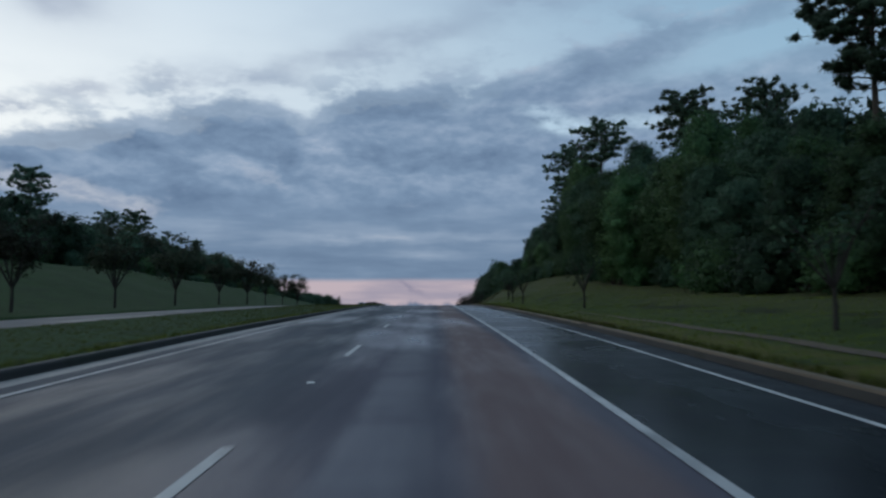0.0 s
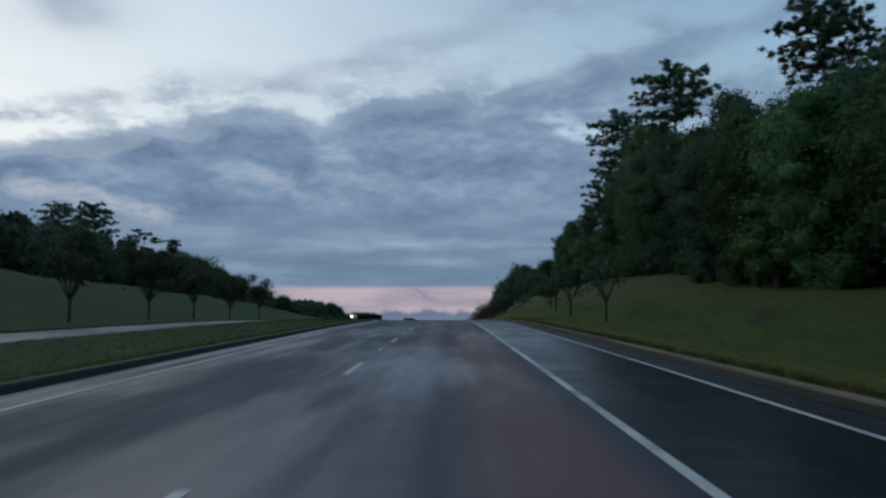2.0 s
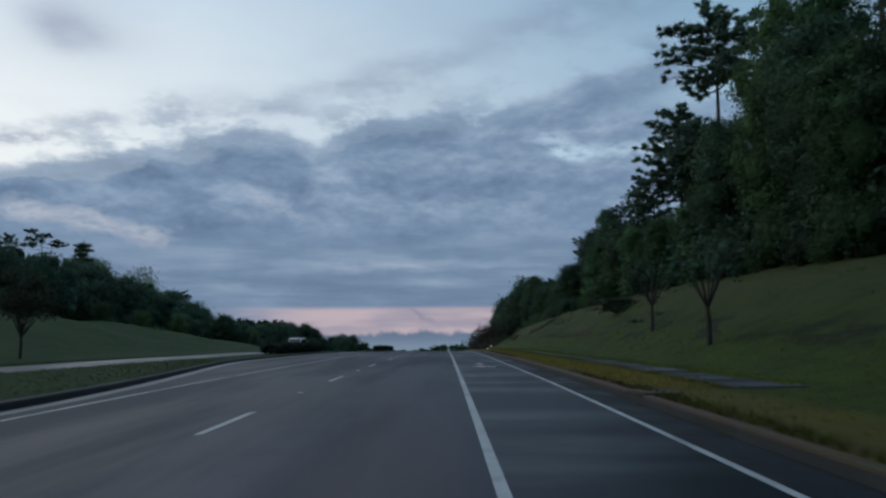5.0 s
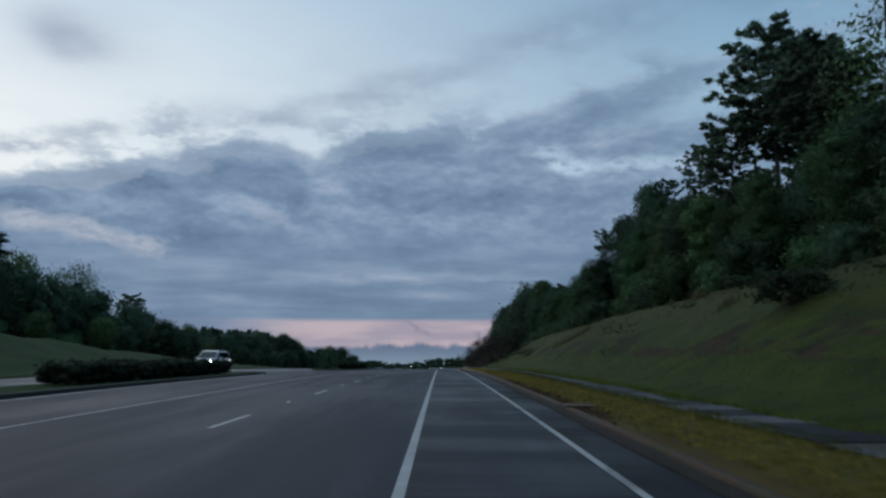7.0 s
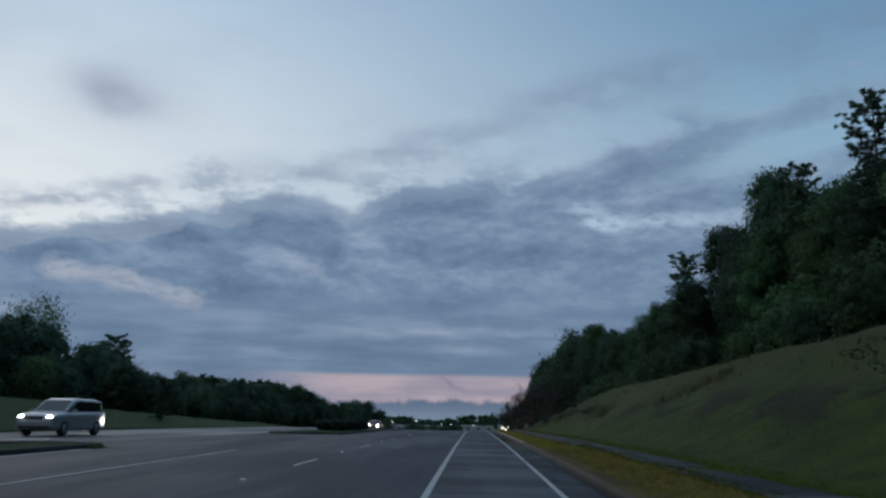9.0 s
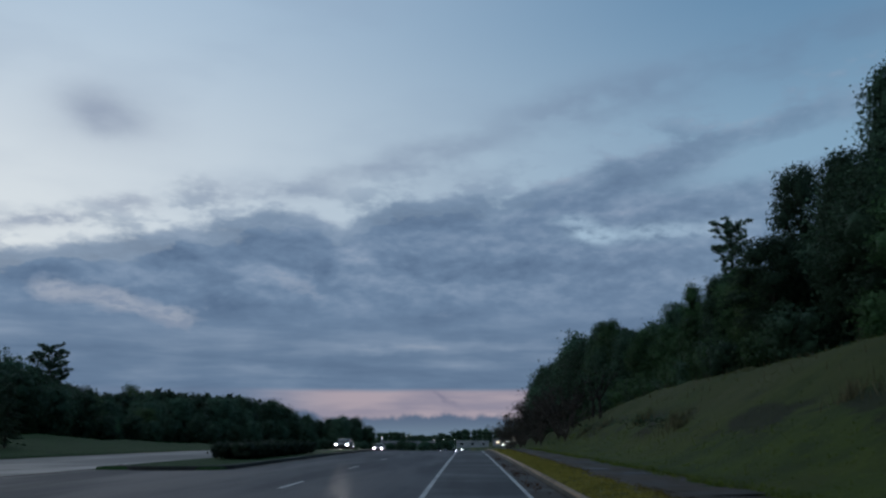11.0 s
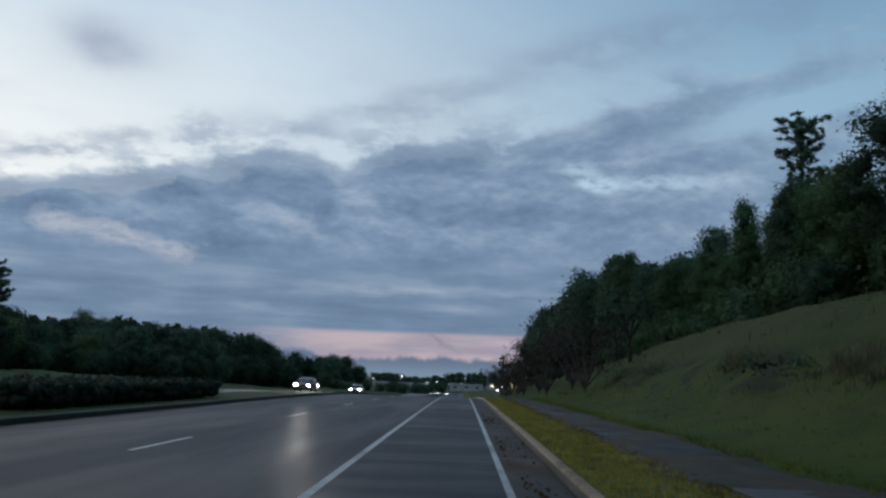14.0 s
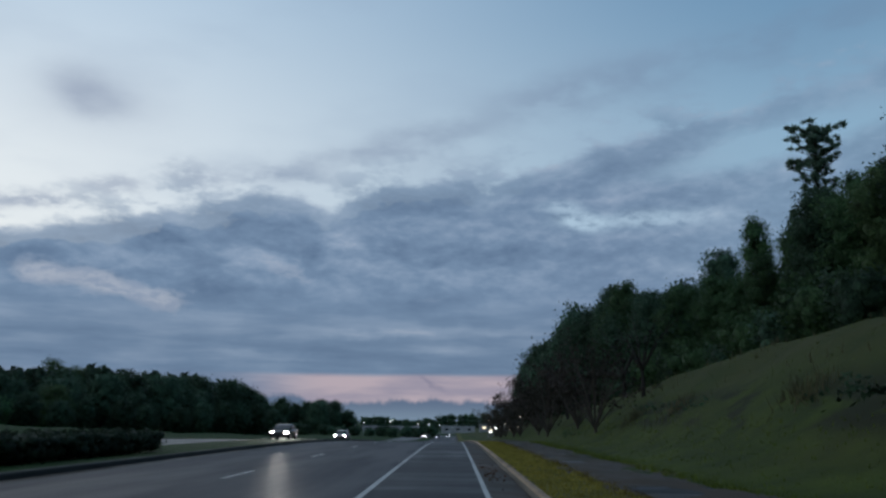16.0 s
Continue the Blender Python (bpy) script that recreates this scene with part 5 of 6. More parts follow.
def strew_dry_grass(places, seed):
    """Straw-coloured tussocks, one mesh of stalks nobody could count."""
    r = np.random.default_rng(seed)
    verts, faces = [], []
    for cx, cy in places:
        wide = r.uniform(0.3, 0.6)
        for i in range(80):
            a, d = r.uniform(0, 6.28), abs(r.normal(0, wide))
            x, y, h, q = cx + d * math.cos(a), cy + d * math.sin(a), r.uniform(0.2, 0.65), r.normal(0, 0.16, 2)
            z, k = settle(x, y), len(verts)
            verts += [(x - 0.022, y, z - 0.1), (x + 0.022, y, z - 0.1), (x + q[0], y + q[1], z + h)]
            faces.append((k, k + 1, k + 2))
    tagged(mesh_object("dry_grass", verts, faces, M_STRAW), "clumps of tall straw-coloured dry grass on the bank", "grass", kind="stuff")


strew_dry_grass([(13.9, 208), (14.2, 209.3), (13.7, 206.5), (14.2, 216.8), (14.5, 218), (14.9, 192.7), (15.4, 191), (16.2, 188), (15.8, 189.5), (16.5, 186.5), (13.4, 233.5), (14, 228), (18.0, 160), (16.6, 151)], 73)

# ---- cars ----
M_BODY_SILVER = plain("silver_car_paint", (0.42, 0.43, 0.45), 0.28, 0.6)
M_BODY_DARK = plain("dark_car_paint", (0.03, 0.032, 0.04), 0.25, 0.3)
M_BODY_GREY = plain("grey_car_paint", (0.15, 0.155, 0.165), 0.28, 0.5)
M_WINDOW = glass_dark("tinted_glass")
M_TYRE = surface("tyre_rubber", (0.012, 0.012, 0.012), (0.03, 0.03, 0.03), 6, 60, (0.8, 0.95), 0.3, 0.004)
M_RIM = plain("alloy", (0.35, 0.35, 0.36), 0.35, 0.9)
M_TRIM = plain("black_plastic", (0.018, 0.018, 0.02), 0.5)
M_HEAD = plain("headlight_glow", (0.9, 0.9, 0.9), 0.2, 0.0, (1.0, 0.97, 0.90), 160.0)
M_HEAD_SOFT = plain("daytime_light_glow", (0.9, 0.9, 0.9), 0.2, 0.0, (0.95, 0.97, 1.0), 30.0)


def loft(sections):
    """Quads between rings of equal length, with end caps."""
    n = len(sections[0])
    verts = [v for s in sections for v in s]
    faces = []
    for i in range(len(sections) - 1):
        for k in range(n):
            a, b = i * n + k, i * n + (k + 1) % n
            faces.append((a, b, b + n, a + n))
    faces.append(tuple(range(n))[::-1])
    faces.append(tuple(range((len(sections) - 1) * n, len(sections) * n)))
    return verts, faces


def rounded(x, half, z0, z1, r=0.12):
    """A rounded rectangular ring across the car at station x along its length (front at negative y)."""
    pts = []
    for cx, cz, a0 in ((half - r, z1 - r, 0), (-half + r, z1 - r, 90), (-half + r, z0 + r, 180), (half - r, z0 + r, 270)):
        for k in range(4):
            a = radians(a0 + 30 * k)
            pts.append((cx + r * math.cos(a), x, cz + r * math.sin(a)))
    return pts


def make_car(label, paint_mat, lamp_mat, length=4.7, half=0.93, roof=1.72, suv=True):
    """A passenger car with its nose to -y, wheels on z = 0."""
    root = tagged(new("car"), label, "car")
    L = length / 2
    bonnet, belt = (1.06, 1.08) if suv else (0.92, 0.95)
    body = loft([rounded(-L, half * 0.80, 0.42, bonnet - 0.24, 0.10), rounded(-L + 0.10, half * 0.92, 0.30, bonnet - 0.12), rounded(-L + 0.45, half * 0.98, 0.26, bonnet - 0.03),
                 rounded(-L + 1.25, half, 0.25, belt), rounded(0.1, half, 0.25, belt + 0.02), rounded(L - 0.9, half, 0.26, belt + 0.04), rounded(L - 0.12, half * 0.96, 0.32, belt + 0.03), rounded(L, half * 0.86, 0.45, belt - 0.1, 0.1)])
    mesh_object("body", *body, paint_mat, root, True)
    rear = L - 0.12 if suv else L - 0.75
    cabin = loft([rounded(-L + 1.15, half * 0.86, belt - 0.1, belt + 0.03, 0.05), rounded(-L + 1.95, half * 0.79, belt - 0.1, roof - 0.09, 0.10), rounded(-L + 2.35, half * 0.76, belt - 0.1, roof, 0.12),
                  rounded(rear - 0.7, half * 0.77, belt - 0.1, roof - 0.01, 0.12), rounded(rear - 0.12, half * 0.80, belt - 0.1, roof - 0.12, 0.10), rounded(rear, half * 0.84, belt - 0.1, belt + 0.05, 0.05)])
    mesh_object("cabin", *cabin, paint_mat, root, True)
    # glass lies a little proud of the cabin
    ws = [(-half * 0.76, -L + 1.20, belt + 0.04), (half * 0.76, -L + 1.20, belt + 0.04), (half * 0.66, -L + 1.93, roof - 0.12), (-half * 0.66, -L + 1.93, roof - 0.12)]
    out = Vector((0, -0.7, 0.7)) * 0.03
    mesh_object("windscreen", [tuple(Vector(p) + out) for p in ws] + [tuple(Vector(p) - out) for p in ws], [(0, 1, 2, 3), (4, 7, 6, 5), (0, 4, 5, 1), (1, 5, 6, 2), (2, 6, 7, 3), (3, 7, 4, 0)], M_WINDOW, root)
    for s in (-1, 1):
        for y0, y1, f0 in ((-L + 1.62, 0.05, 0.6), (0.13, rear - 0.75, 0.0), (rear - 0.67, rear - 0.25, 0.0)):
            xo, xi = s * (half * 0.855), s * (half * 0.80)
            q = [(xo, y0, belt + 0.06), (xo, y1, belt + 0.06), (xi, y1, roof - 0.16), (xi, y0 + f0, roof - 0.16)]
            mesh_object("side_window", q + [(a - s * 0.05, b, c) for a, b, c in q], [(0, 1, 2, 3), (4, 7, 6, 5), (0, 4, 5, 1), (1, 5, 6, 2), (2, 6, 7, 3), (3, 7, 4, 0)], M_WINDOW, root)
        bm = bmesh.new()
        bmesh.ops.create_uvsphere(bm, u_segments=14, v_segments=8, radius=1, matrix=pose(s * half * 0.70, -L + 0.10, bonnet - 0.22) @ Matrix.Diagonal((0.17, 0.10, 0.085, 1)))
        part("headlight", bm, lamp_mat, root, "lit white headlight")
        bm = bmesh.new()
        bmesh.ops.create_cube(bm, size=1, matrix=pose(s * (half + 0.09), -L + 1.55, belt + 0.08) @ Matrix.Diagonal((0.2, 0.12, 0.14, 1)))
        bmesh.ops.bevel(bm, geom=bm.edges[:], offset=0.03, segments=2, affect="EDGES")
        part("wing_mirror", bm, paint_mat, root)
        for y in (-L + 0.92, L - 0.95):
            bm = bmesh.new()
            bmesh.ops.create_cone(bm, cap_ends=True, segments=24, radius1=0.36, radius2=0.36, depth=0.24, matrix=pose(s * (half - 0.10), y, 0.36, 0, 90, 0))
            bmesh.ops.bevel(bm, geom=[e for e in bm.edges if len(e.link_faces) == 2 and e.calc_face_angle(0) > 1.0], offset=0.04, segments=2, affect="EDGES")
            wheel = part("wheel", bm, M_TYRE, root)
            bm = bmesh.new()
            bmesh.ops.create_cone(bm, cap_ends=True, segments=16, radius1=0.22, radius2=0.19, depth=0.03, matrix=pose(s * (half + 0.03), y, 0.36, 0, 90 * s, 0))
            part("rim", bm, M_RIM, wheel, "grey alloy rim")
    bm = bmesh.new()
    bmesh.ops.create_cube(bm, size=1, matrix=pose(0, -L + 0.03, bonnet - 0.27) @ Matrix.Diagonal((half * 0.95, 0.08, 0.20, 1)))
    bmesh.ops.bevel(bm, geom=bm.edges[:], offset=0.03, segments=2, affect="EDGES")
    part("grille", bm, M_TRIM, root, "black grille")
    bm = bmesh.new()
    bmesh.ops.create_cube(bm, size=1, matrix=pose(0, -L + 0.04, 0.42) @ Matrix.Diagonal((half * 1.6, 0.16, 0.18, 1)))
    bmesh.ops.bevel(bm, geom=bm.edges[:], offset=0.05, segments=2, affect="EDGES")
    part("bumper", bm, M_TRIM, root, "dark lower bumper")
    return root


def park(car, x, y, turn=0.0):
    car.matrix_world = Matrix.Translation((x, y, float(road_z(y)) + 0.02)) @ Matrix.Rotation(radians(turn), 4, "Z")
    return car


park(make_car("silver-white sport utility car with lit headlights", M_BODY_SILVER, M_HEAD_SOFT, 4.8, 0.95, 1.74), -15.2, 185.2, -3)
park(make_car("dark car with bright white headlights", M_BODY_DARK, M_HEAD, 4.6, 0.92, 1.48, False), -10.9, 276.0)
park(make_car("grey car with bright white headlights", M_BODY_GREY, M_HEAD, 4.6, 0.92, 1.5, False), -10.9, 318.0)
for i, (x, y) in enumerate([(-6.5, 610), (-10, 625), (-9.8, 650), (1.8, 640), (-2.2, 590), (-6.2, 575), (-9.6, 590)]):
    park(make_car("distant dark car with lit headlights", M_BODY_DARK, M_HEAD_SOFT, 4.6, 0.92, 1.5, False), x, y, 0)


def beam(x, y, z, power):
    """The light thrown by a pair of headlights."""
    la = bpy.data.lights.new("headlight_beam", "SPOT")
    la.energy, la.spot_size, la.spot_blend, la.shadow_soft_size, la.color = power, radians(60), 0.8, 0.12, (1.0, 0.96, 0.88)
    ob = new("headlight_beam", la)
    ob.matrix_world = look((x, y, z), (x + 0.3, y - 22, z - 1.0))


beam(-10.9, 273.4, float(road_z(273.4)) + 0.75, 12000)
beam(-10.9, 315.4, float(road_z(315.4)) + 0.75, 12000)

# ---- the town beyond the crest ----
M_WALL_WHITE = surface("pale_render", (0.26, 0.27, 0.28), (0.38, 0.38, 0.39), 0.3, 6, (0.8, 0.9), 0.2, 0.01)
M_WALL_TAN = surface("tan_render", (0.26, 0.22, 0.18), (0.36, 0.31, 0.26), 0.3, 6, (0.8, 0.9), 0.2, 0.01)
M_WARM = plain("warm_window_glow", (0.8, 0.7, 0.5), 0.4, 0.0, (1.0, 0.82, 0.55), 2.2)
M_LAMP = plain("white_lamp_glow", (0.9, 0.9, 0.9), 0.3, 0.0, (0.95, 1.0, 0.95), 9.0)
M_LAMP_WARM = plain("warm_lamp_glow", (0.9, 0.8, 0.6), 0.3, 0.0, (1.0, 0.85, 0.58), 5.0)
M_STEEL = plain("galvanised_steel", (0.25, 0.26, 0.27), 0.5, 0.7)


def box(name, x0, x1, y0, y1, z0, z1, mat, parent, bevel=0.05):
    bm = bmesh.new()
    bmesh.ops.create_cube(bm, size=1, matrix=Matrix.Translation(((x0 + x1) / 2, (y0 + y1) / 2, (z0 + z1) / 2)) @ Matrix.Diagonal((x1 - x0, y1 - y0, z1 - z0, 1)))
    if bevel:
        bmesh.ops.bevel(bm, geom=bm.edges[:], offset=bevel, segments=1, affect="EDGES")
    return part(name, bm, mat, parent)


def make_building(x, y, w, d, h, wall_mat, glow, label):
    """A low commercial building: walls, parapet roof, a row of front openings, a canopy."""
    root = tagged(new("commercial_building"), label, "building")
    z = float(ground_z(x, y)) if abs(x) > 30 else float(road_z(y))
    root.location = (x, y, z - 0.3)
    box("wall", -w / 2, w / 2, 0, d, 0, h, wall_mat, root)
    box("roof", -w / 2 - 0.3, w / 2 + 0.3, -0.3, d + 0.3, h + 0.004, h + 0.3, M_WALL_WHITE, root)
    count = max(3, int(w / 7.0))
    for i in range(count):
        cx = -w / 2 + w * (i + 0.5) / count
        window = box("window", cx - 1.1, cx + 1.1, -0.10, -0.004, h * 0.45, h * 0.7, M_WARM if (i * 7 + count) % 3 < glow else M_WINDOW, root, 0.02)
        box("frame", cx - 1.25, cx + 1.25, -0.14, -0.102, h * 0.7, h * 0.7 + 0.16, M_STEEL, window, 0.0)
    return root


make_building(8, 800, 24, 18, 5.0, M_WALL_WHITE, 0, "large pale flat-roofed commercial building beyond the crest")
make_building(34, 815, 20, 16, 5.5, M_WALL_WHITE, 1, "pale flat-roofed commercial building in the distance")
make_building(-42, 820, 42, 14, 3.6, M_WALL_WHITE, 0, "long low pale building in the distance")
make_building(-88, 850, 30, 14, 5.0, M_WALL_TAN, 1, "low tan building in the distance")
make_building(31, 520, 16, 12, 5.0, M_WALL_TAN, 2, "roadside building with warm lit windows behind trees")


def make_lamp(x, y, h, mat, size=0.7):
    """A stand-in for a distant light: pole, arm and lit head."""
    z = settle(x, y)
    root = tagged(new("lamp_post"), "lit lamp on a steel pole, standing in for a light in the town", "lamp post", "lamp posts in the town")
    root.location = (x, y, z)
    mesh_object("pole", *tube([(0, 0, -0.2), (0, 0, h)], [0.12, 0.07], 8), M_STEEL, root)
    mesh_object("arm", *tube([(0, 0, h), (0, -0.9, h + 0.12)], [0.05, 0.05], 6), M_STEEL, root)
    bm = bmesh.new()
    bmesh.ops.create_uvsphere(bm, u_segments=10, v_segments=6, radius=1, matrix=pose(0, -1.2, h + 0.05) @ Matrix.Diagonal((0.3 * size, 0.36 * size, 0.2 * size, 1)))
    part("lamp_head", bm, mat, root, "glowing lamp head")


lamp_rng = np.random.default_rng(77)
for i in range(9):
    make_lamp(-70 + i * 9.5 + lamp_rng.uniform(-3, 3), 690 + lamp_rng.uniform(0, 130), lamp_rng.uniform(5.0, 8.5), M_LAMP)
# low lamps added in place of headlights of cars in a parking area
for i in range(20):
    make_lamp(13.2 + i * 0.36 + lamp_rng.uniform(-0.8, 0.8), 375 + (i * 7) % 60, lamp_rng.uniform(1.2, 4.4), M_LAMP_WARM if i % 3 else M_LAMP, 0.55)

# a white sign by the pavement ahead
sign = tagged(new("roadside_sign"), "white blank-looking roadside sign on two posts by the pavement", "sign")
sign.location = (18.6, 436, settle(18.6, 436))
box("panel", -1.1, 1.1, -0.05, 0.05, 1.0, 3.8, plain("white_sign_enamel", (0.72, 0.72, 0.70), 0.4), sign, 0.02)
for sx in (-0.8, 0.8):
    mesh_object("post", *tube([(sx, 0.09, -0.3), (sx, 0.09, 3.6)], [0.05, 0.05], 8), M_STEEL, sign)

# dark shrubs between the road and the town
shrub_rng = np.random.default_rng(66)
shrub = make_broadleaf(24, 6, 7.0, 0.1, 700, 0.7, M_LEAF[2], "low dark tree in front of the town")
for i in range(13):
    plant(shrub, -74 + i * 5.6 + shrub_rng.uniform(-1.5, 1.5), 590 + shrub_rng.uniform(-12, 12), shrub_rng.uniform(0.6, 0.95), i * 1.1, 1.3)
drop_master(shrub)

# the far wooded skyline
sky_rng = np.random.default_rng(88)
spots, radii = [], []
for i in range(520):
    x = -900 + 1800 * i / 520 + sky_rng.uniform(-3, 3)
    y = 1150 + sky_rng.uniform(-60, 60)
    base = float(ground_z(x, y))
    h = 13 + 3.5 * math.sin(x * 0.021) + 2 * math.sin(x * 0.067 + 1) + sky_rng.uniform(-2.5, 2.5)
    for z in (0.2, 0.5, 0.8):
        spots.append(np.array((x, y, base + h * z)))
        radii.append((5.5, 5.0, h * 0.24))
far_wood = mesh_object("far_woods", *clumps(spots, radii, 0.6, 2.2, sky_rng, 0.7, 0.6, 0.8), M_LEAF[2])
tagged(far_wood, "dark wooded skyline beyond the town", "woods", kind="stuff")

# ---- storm drains in the right-hand kerb ----
M_HOLE = plain("drain_shadow", (0.008, 0.008, 0.008), 0.9)
for y in (20.0, 57.0, 98.4, 134.2):
    drain = tagged(new("storm_drain"), "concrete storm drain inlet set in the kerb", "storm drain", "storm drains")
    drain.location = (6.9, y, float(road_z(y)))
    box("lid", -0.10, 0.62, -0.75, 0.75, 0.135, 0.172, M_DIRT, drain, 0.03)
    # solid near-black block: the shade inside the inlet put into its colour
    box("throat", -0.12, 0.5, -0.65, 0.65, -0.06, 0.128, M_HOLE, drain, 0.0)

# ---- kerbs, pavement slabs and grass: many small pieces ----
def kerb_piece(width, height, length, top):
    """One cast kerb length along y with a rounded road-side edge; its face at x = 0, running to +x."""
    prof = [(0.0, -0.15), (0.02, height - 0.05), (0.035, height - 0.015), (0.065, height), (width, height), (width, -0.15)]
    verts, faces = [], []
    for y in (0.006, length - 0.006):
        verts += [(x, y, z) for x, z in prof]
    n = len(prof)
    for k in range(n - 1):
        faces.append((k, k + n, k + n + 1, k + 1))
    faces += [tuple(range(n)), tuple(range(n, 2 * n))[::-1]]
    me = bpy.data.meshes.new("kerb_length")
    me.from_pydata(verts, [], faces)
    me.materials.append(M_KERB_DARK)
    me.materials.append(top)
    # road face, back and ends dark; rounded edge and top in the given material
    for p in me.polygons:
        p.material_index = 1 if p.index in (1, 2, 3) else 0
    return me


def lay_kerb(root, points, me):
    """Kerb lengths along a polyline of x, y: the road lies on the left hand of the way, or on the right."""
    for (xa, ya), (xb, yb) in zip(points[:-1], points[1:]):
        a, b = Vector((xa, ya, float(road_z(ya)))), Vector((xb, yb, float(road_z(yb))))
        d = b - a
        ob = new("kerb_length", me)
        ob.parent = root
        turn = math.atan2(-d.x, d.y)
        tilt = math.atan2(d.z, math.hypot(d.x, d.y))
        ob.matrix_local = Matrix.Translation(a) @ Matrix.Rotation(turn, 4, "Z") @ Matrix.Rotation(tilt, 4, "X") @ Matrix.Diagonal((1, d.length / 3.0, 1, 1))


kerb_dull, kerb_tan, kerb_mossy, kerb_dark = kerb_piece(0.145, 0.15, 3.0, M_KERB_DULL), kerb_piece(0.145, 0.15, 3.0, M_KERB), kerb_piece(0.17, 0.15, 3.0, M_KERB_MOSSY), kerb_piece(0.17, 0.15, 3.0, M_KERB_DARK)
kerb_right = tagged(new("kerb_right"), "weathered tan concrete kerb with joints", "kerb", kind="structure")
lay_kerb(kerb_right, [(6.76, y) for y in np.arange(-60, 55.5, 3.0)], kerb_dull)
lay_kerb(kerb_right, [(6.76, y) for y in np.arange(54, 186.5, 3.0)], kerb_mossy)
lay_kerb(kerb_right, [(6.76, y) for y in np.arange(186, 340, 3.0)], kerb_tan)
kerb_median = tagged(new("kerb_median"), "dark stained concrete kerb round the grass median", "kerb", kind="structure")
# round the first median: up along our lanes, round its nose, back along the other carriageway (the kerb's face turns outwards)
nose = [(-8.2 - 1.75 + 1.75 * math.cos(radians(a)), 173.0 + 1.5 * math.sin(radians(a))) for a in (0, 30, 60, 90, 120, 150, 180)]
run = [(float(kerb_left(y)), y) for y in np.arange(-60, 172.9, 3.0)] + nose
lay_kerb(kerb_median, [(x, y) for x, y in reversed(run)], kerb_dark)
kerb_second = tagged(new("kerb_second_median"), "dark stained concrete kerb round the second median", "kerb", kind="structure")
nose = [(-6.75 + 2.3 * math.cos(radians(a)), 203.0 - 2.0 * math.sin(radians(a))) for a in (180, 150, 120, 90, 60, 30, 0)]
run = nose + [(-4.45, y) for y in np.arange(206, 300, 3.0)]
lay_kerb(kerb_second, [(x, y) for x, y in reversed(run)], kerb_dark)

slab_me = bpy.data.meshes.new("slab")
bm = bmesh.new()
bmesh.ops.create_cube(bm, size=1, matrix=Matrix.Translation((0.75, 0.75, -0.04)) @ Matrix.Diagonal((1.5, 1.485, 0.12, 1)))
bmesh.ops.bevel(bm, geom=[e for e in bm.edges if e.verts[0].co.z > 0 and e.verts[1].co.z > 0], offset=0.012, segments=1, affect="EDGES")
bm.to_mesh(slab_me)
bm.free()
slab_me.materials.append(M_WALK)
mud_me = slab_me.copy()
mud_me.materials[0] = M_MUD
pavement = tagged(new("pavement"), "concrete pavement slabs, stained and partly overgrown", "pavement", kind="structure")
slab_rng = np.random.default_rng(5)
for y in np.arange(99, 330, 1.5):
    ob = new("slab", slab_me if y < 176 or slab_rng.uniform() < 0.6 else mud_me)
    ob.parent = pavement
    z = float(road_z(y)) + 0.12 + slab_rng.uniform(-0.01, 0.02)
    ob.matrix_local = Matrix.Translation((8.95 - 0.42 * min(1.0, max(0.0, (y - 176) / 20)) + slab_rng.uniform(-0.015, 0.015), y, z + 0.05)) @ Matrix.Rotation(float(road_z(y + 1.5) - road_z(y)) / 1.5, 4, "X")
def mud_z(x, y):
    """Mud that rises over the slabs in patches and thins out into the grass at both sides."""
    wave = np.sin(x * 3.1 + y * 0.55) + np.sin(x * 1.7 - y * 1.13 + 1.0) + 0.7 * np.sin(x * 5.3 + y * 1.9 + 2.0) + 0.5 * np.sin(y * 3.7 - x * 4.1)
    middle = road_z(y) + 0.197 + 0.014 * wave
    side = np.clip(np.minimum(x - 8.35 - 0.22 * np.sin(y * 0.61), 10.2 + 0.2 * np.sin(y * 0.87 + 2) - x) / 0.3, 0, 1)
    return ground_z(x, y) + 0.012 * np.maximum(wave, -0.8) + 0.008 + (middle - ground_z(x, y)) * side


mud = sheet("mud", lambda y: np.linspace(8.15 + 0.1 * math.sin(y * 0.83), 10.45 + 0.12 * math.sin(y * 0.57), 13), list(np.arange(186, 248, 0.4)), mud_z, M_MUD)
tagged(mud, "dark mud washed over the edges of the pavement", "mud", kind="structure")
worn = sheet("worn_path", lambda y: 9.55 + np.array([-0.35, 0.0, 0.3]) * min(1.0, max(0.05, (46 - y) / 30)) + 0.12 * math.sin(y * 0.7), list(np.arange(-20, 46, 2.0)), lambda x, y: ground_z(x, y) + 0.02, M_DIRT)
tagged(worn, "narrow worn earth path through the grass verge", "path", kind="structure")


def tufts(name, count, region, height, mat, seed, label, lean=0.35):
    """Grass blades, three to a tuft, strewn over a stretch of verge."""
    r = np.random.default_rng(seed)
    x0, x1, y0, y1 = region
    px, py = r.uniform(x0, x1, count), r.uniform(y0, y1, count)
    pz = ground_z(px, py)
    verts, faces = [], []
    for i in range(count):
        for _ in range(3):
            a = r.uniform(0, 6.28)
            h = height * r.uniform(0.5, 1.4)
            dx, dy = math.cos(a), math.sin(a)
            w = 0.012 + 0.02 * h
            bx, by = px[i] + r.uniform(-.05, .05), py[i] + r.uniform(-.05, .05)
            k = len(verts)
            verts += [(bx - dy * w, by + dx * w, pz[i] - 0.02), (bx + dy * w, by - dx * w, pz[i] - 0.02), (bx + dx * h * lean, by + dy * h * lean, pz[i] + h)]
            faces.append((k, k + 1, k + 2))
    tagged(mesh_object(name, verts, faces, mat), label, "grass", kind="stuff")


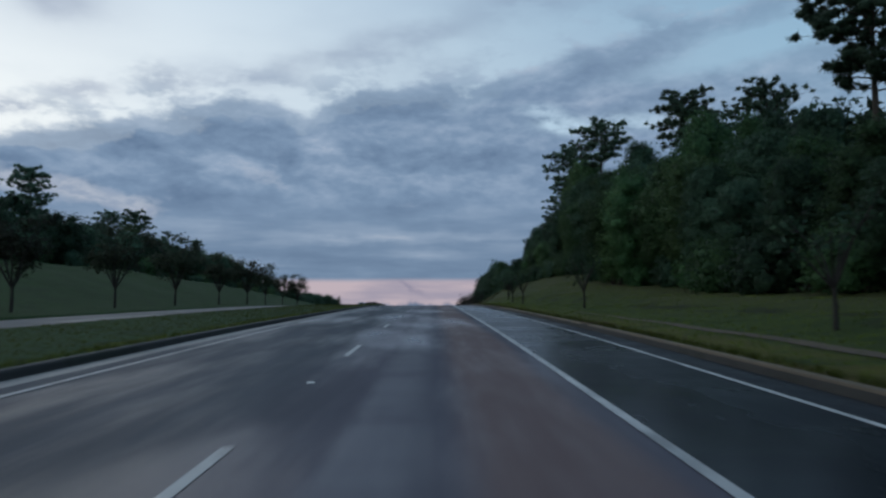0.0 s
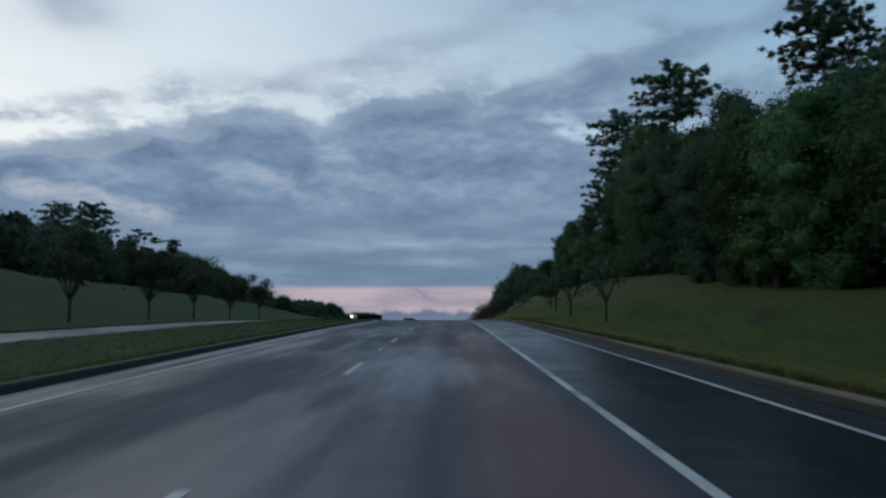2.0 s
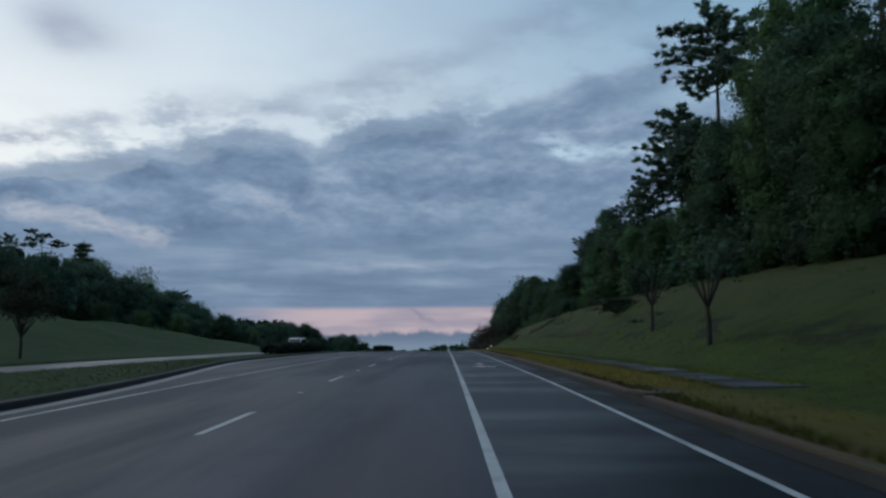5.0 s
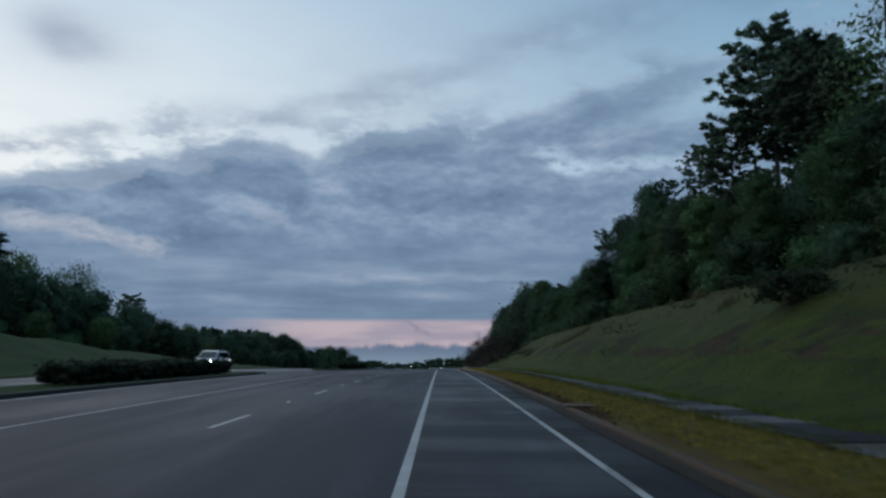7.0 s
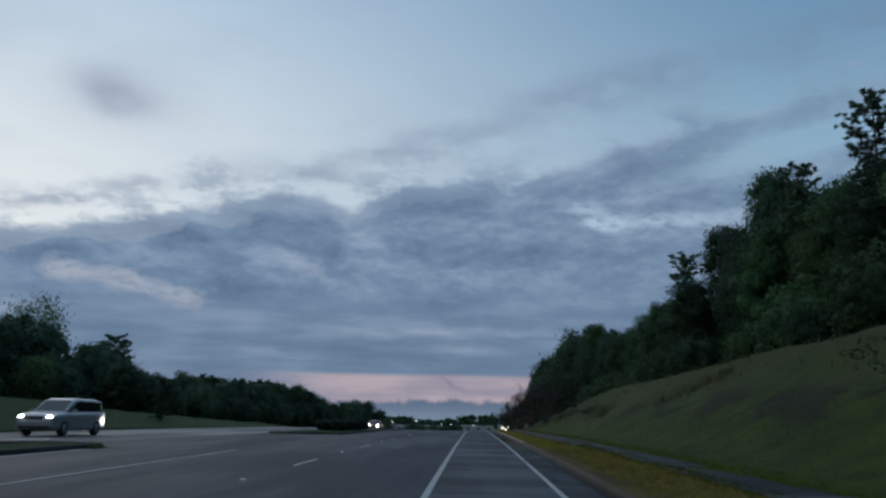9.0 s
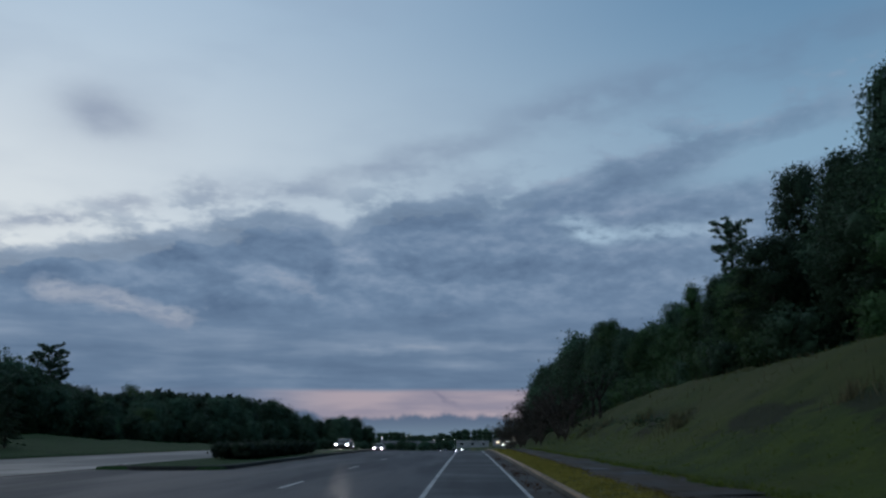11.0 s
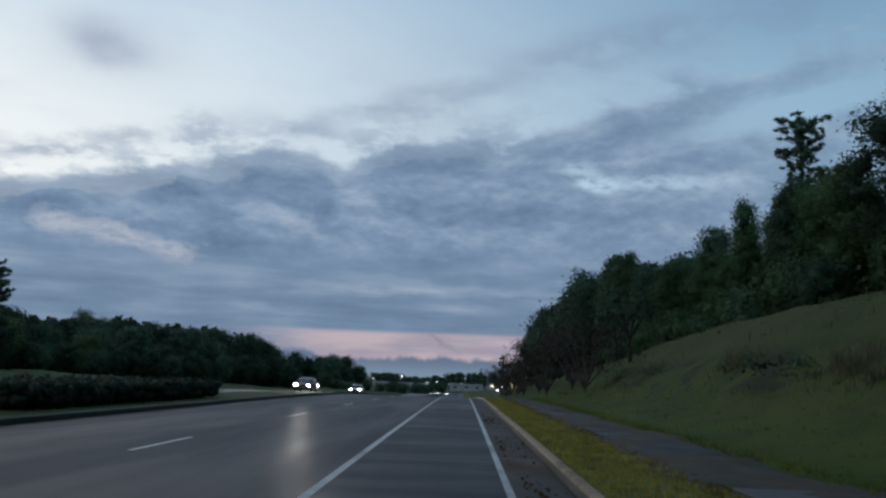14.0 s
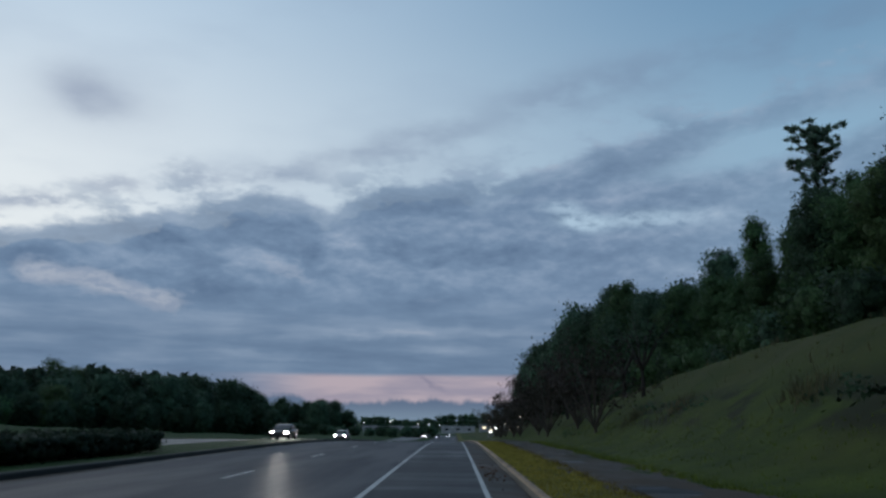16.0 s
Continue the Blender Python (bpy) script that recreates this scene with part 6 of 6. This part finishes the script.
tufts("verge_grass", 11000, (7.3, 8.9, 100, 178), 0.06, M_MOSS, 101, "short yellowed grass between kerb and pavement")
tufts("olive_verge_grass", 13000, (6.95, 8.35, 178, 255), 0.055, M_OLIVE, 108, "short olive grass between kerb and pavement")
tufts("bank_grass", 5000, (10.6, 13.5, 90, 250), 0.06, M_BLADE, 102, "short green grass at the foot of the bank")
tufts("tall_bank_grass", 7000, (13.0, 23.0, 95, 262), 0.04, M_BLADE, 109, "rough matted green grass on the bank", 2.2)
tufts("pavement_edge_grass", 5000, (8.7, 9.3, 99, 182), 0.07, M_BLADE, 106, "grass creeping over the pavement's edge")
tufts("muddy_edge_grass", 2200, (8.15, 8.62, 182, 250), 0.06, M_OLIVE, 111, "thin grass at the pavement's muddy edge")
tufts("pavement_back_grass", 9000, (10.05, 10.75, 99, 250), 0.09, M_BLADE, 107, "grass growing over the back of the pavement")
tufts("near_verge_grass", 16000, (7.0, 20.0, -10, 100), 0.06, M_BLADE, 103, "green grass on the right-hand verge")
tufts("kerb_edge_grass", 3000, (-5.0, -4.63, -8, 96), 0.10, M_BLADE, 110, "grass hanging over the median kerb", 0.8)
tufts("verge_edge_grass", 3500, (6.99, 7.3, -8, 100), 0.11, M_BLADE, 112, "grass hanging over the right-hand kerb", 0.8)
tufts("median_grass", 12000, (-11.6, -4.8, 0, 130), 0.05, M_BLADE, 104, "green grass on the median")
tufts("dry_stalks", 500, (16.0, 24.0, 150, 262), 0.3, M_STRAW, 105, "tall dry grass stalks high on the bank", 0.2)


# fallen leaves washed together in the gutter and round the drains
litter_rng = np.random.default_rng(111)
spots = []
for cy, wide, count in [(20, 1.6, 260), (57, 2.6, 700), (61, 2.0, 260), (98, 2.0, 260), (104, 2.5, 200), (134, 2.4, 320), (142, 2.5, 220), (150, 2.0, 180), (192, 1.2, 60), (199, 1.6, 80), (207, 2.0, 60), (218, 2.0, 60)]:
    for _ in range(count):
        x, y = 6.12 + abs(litter_rng.normal(0, 0.28)) if cy > 180 else 6.98 + abs(litter_rng.normal(0, 0.25)), cy + litter_rng.normal(0, wide)
        z = (float(road_z(y)) if x < 6.74 else settle(x, y)) + litter_rng.uniform(0.004, 0.03)
        spots.append((x, y, z))
litter = cards(np.array(spots), np.tile((0.0, 0.0, 1.0), (len(spots), 1)), 0.075, litter_rng, 0.7)
tagged(mesh_object("leaf_litter", litter[0][:, :3], litter[1], M_LITTER), "rusty brown fallen leaves along the gutter", "leaf litter", kind="stuff")
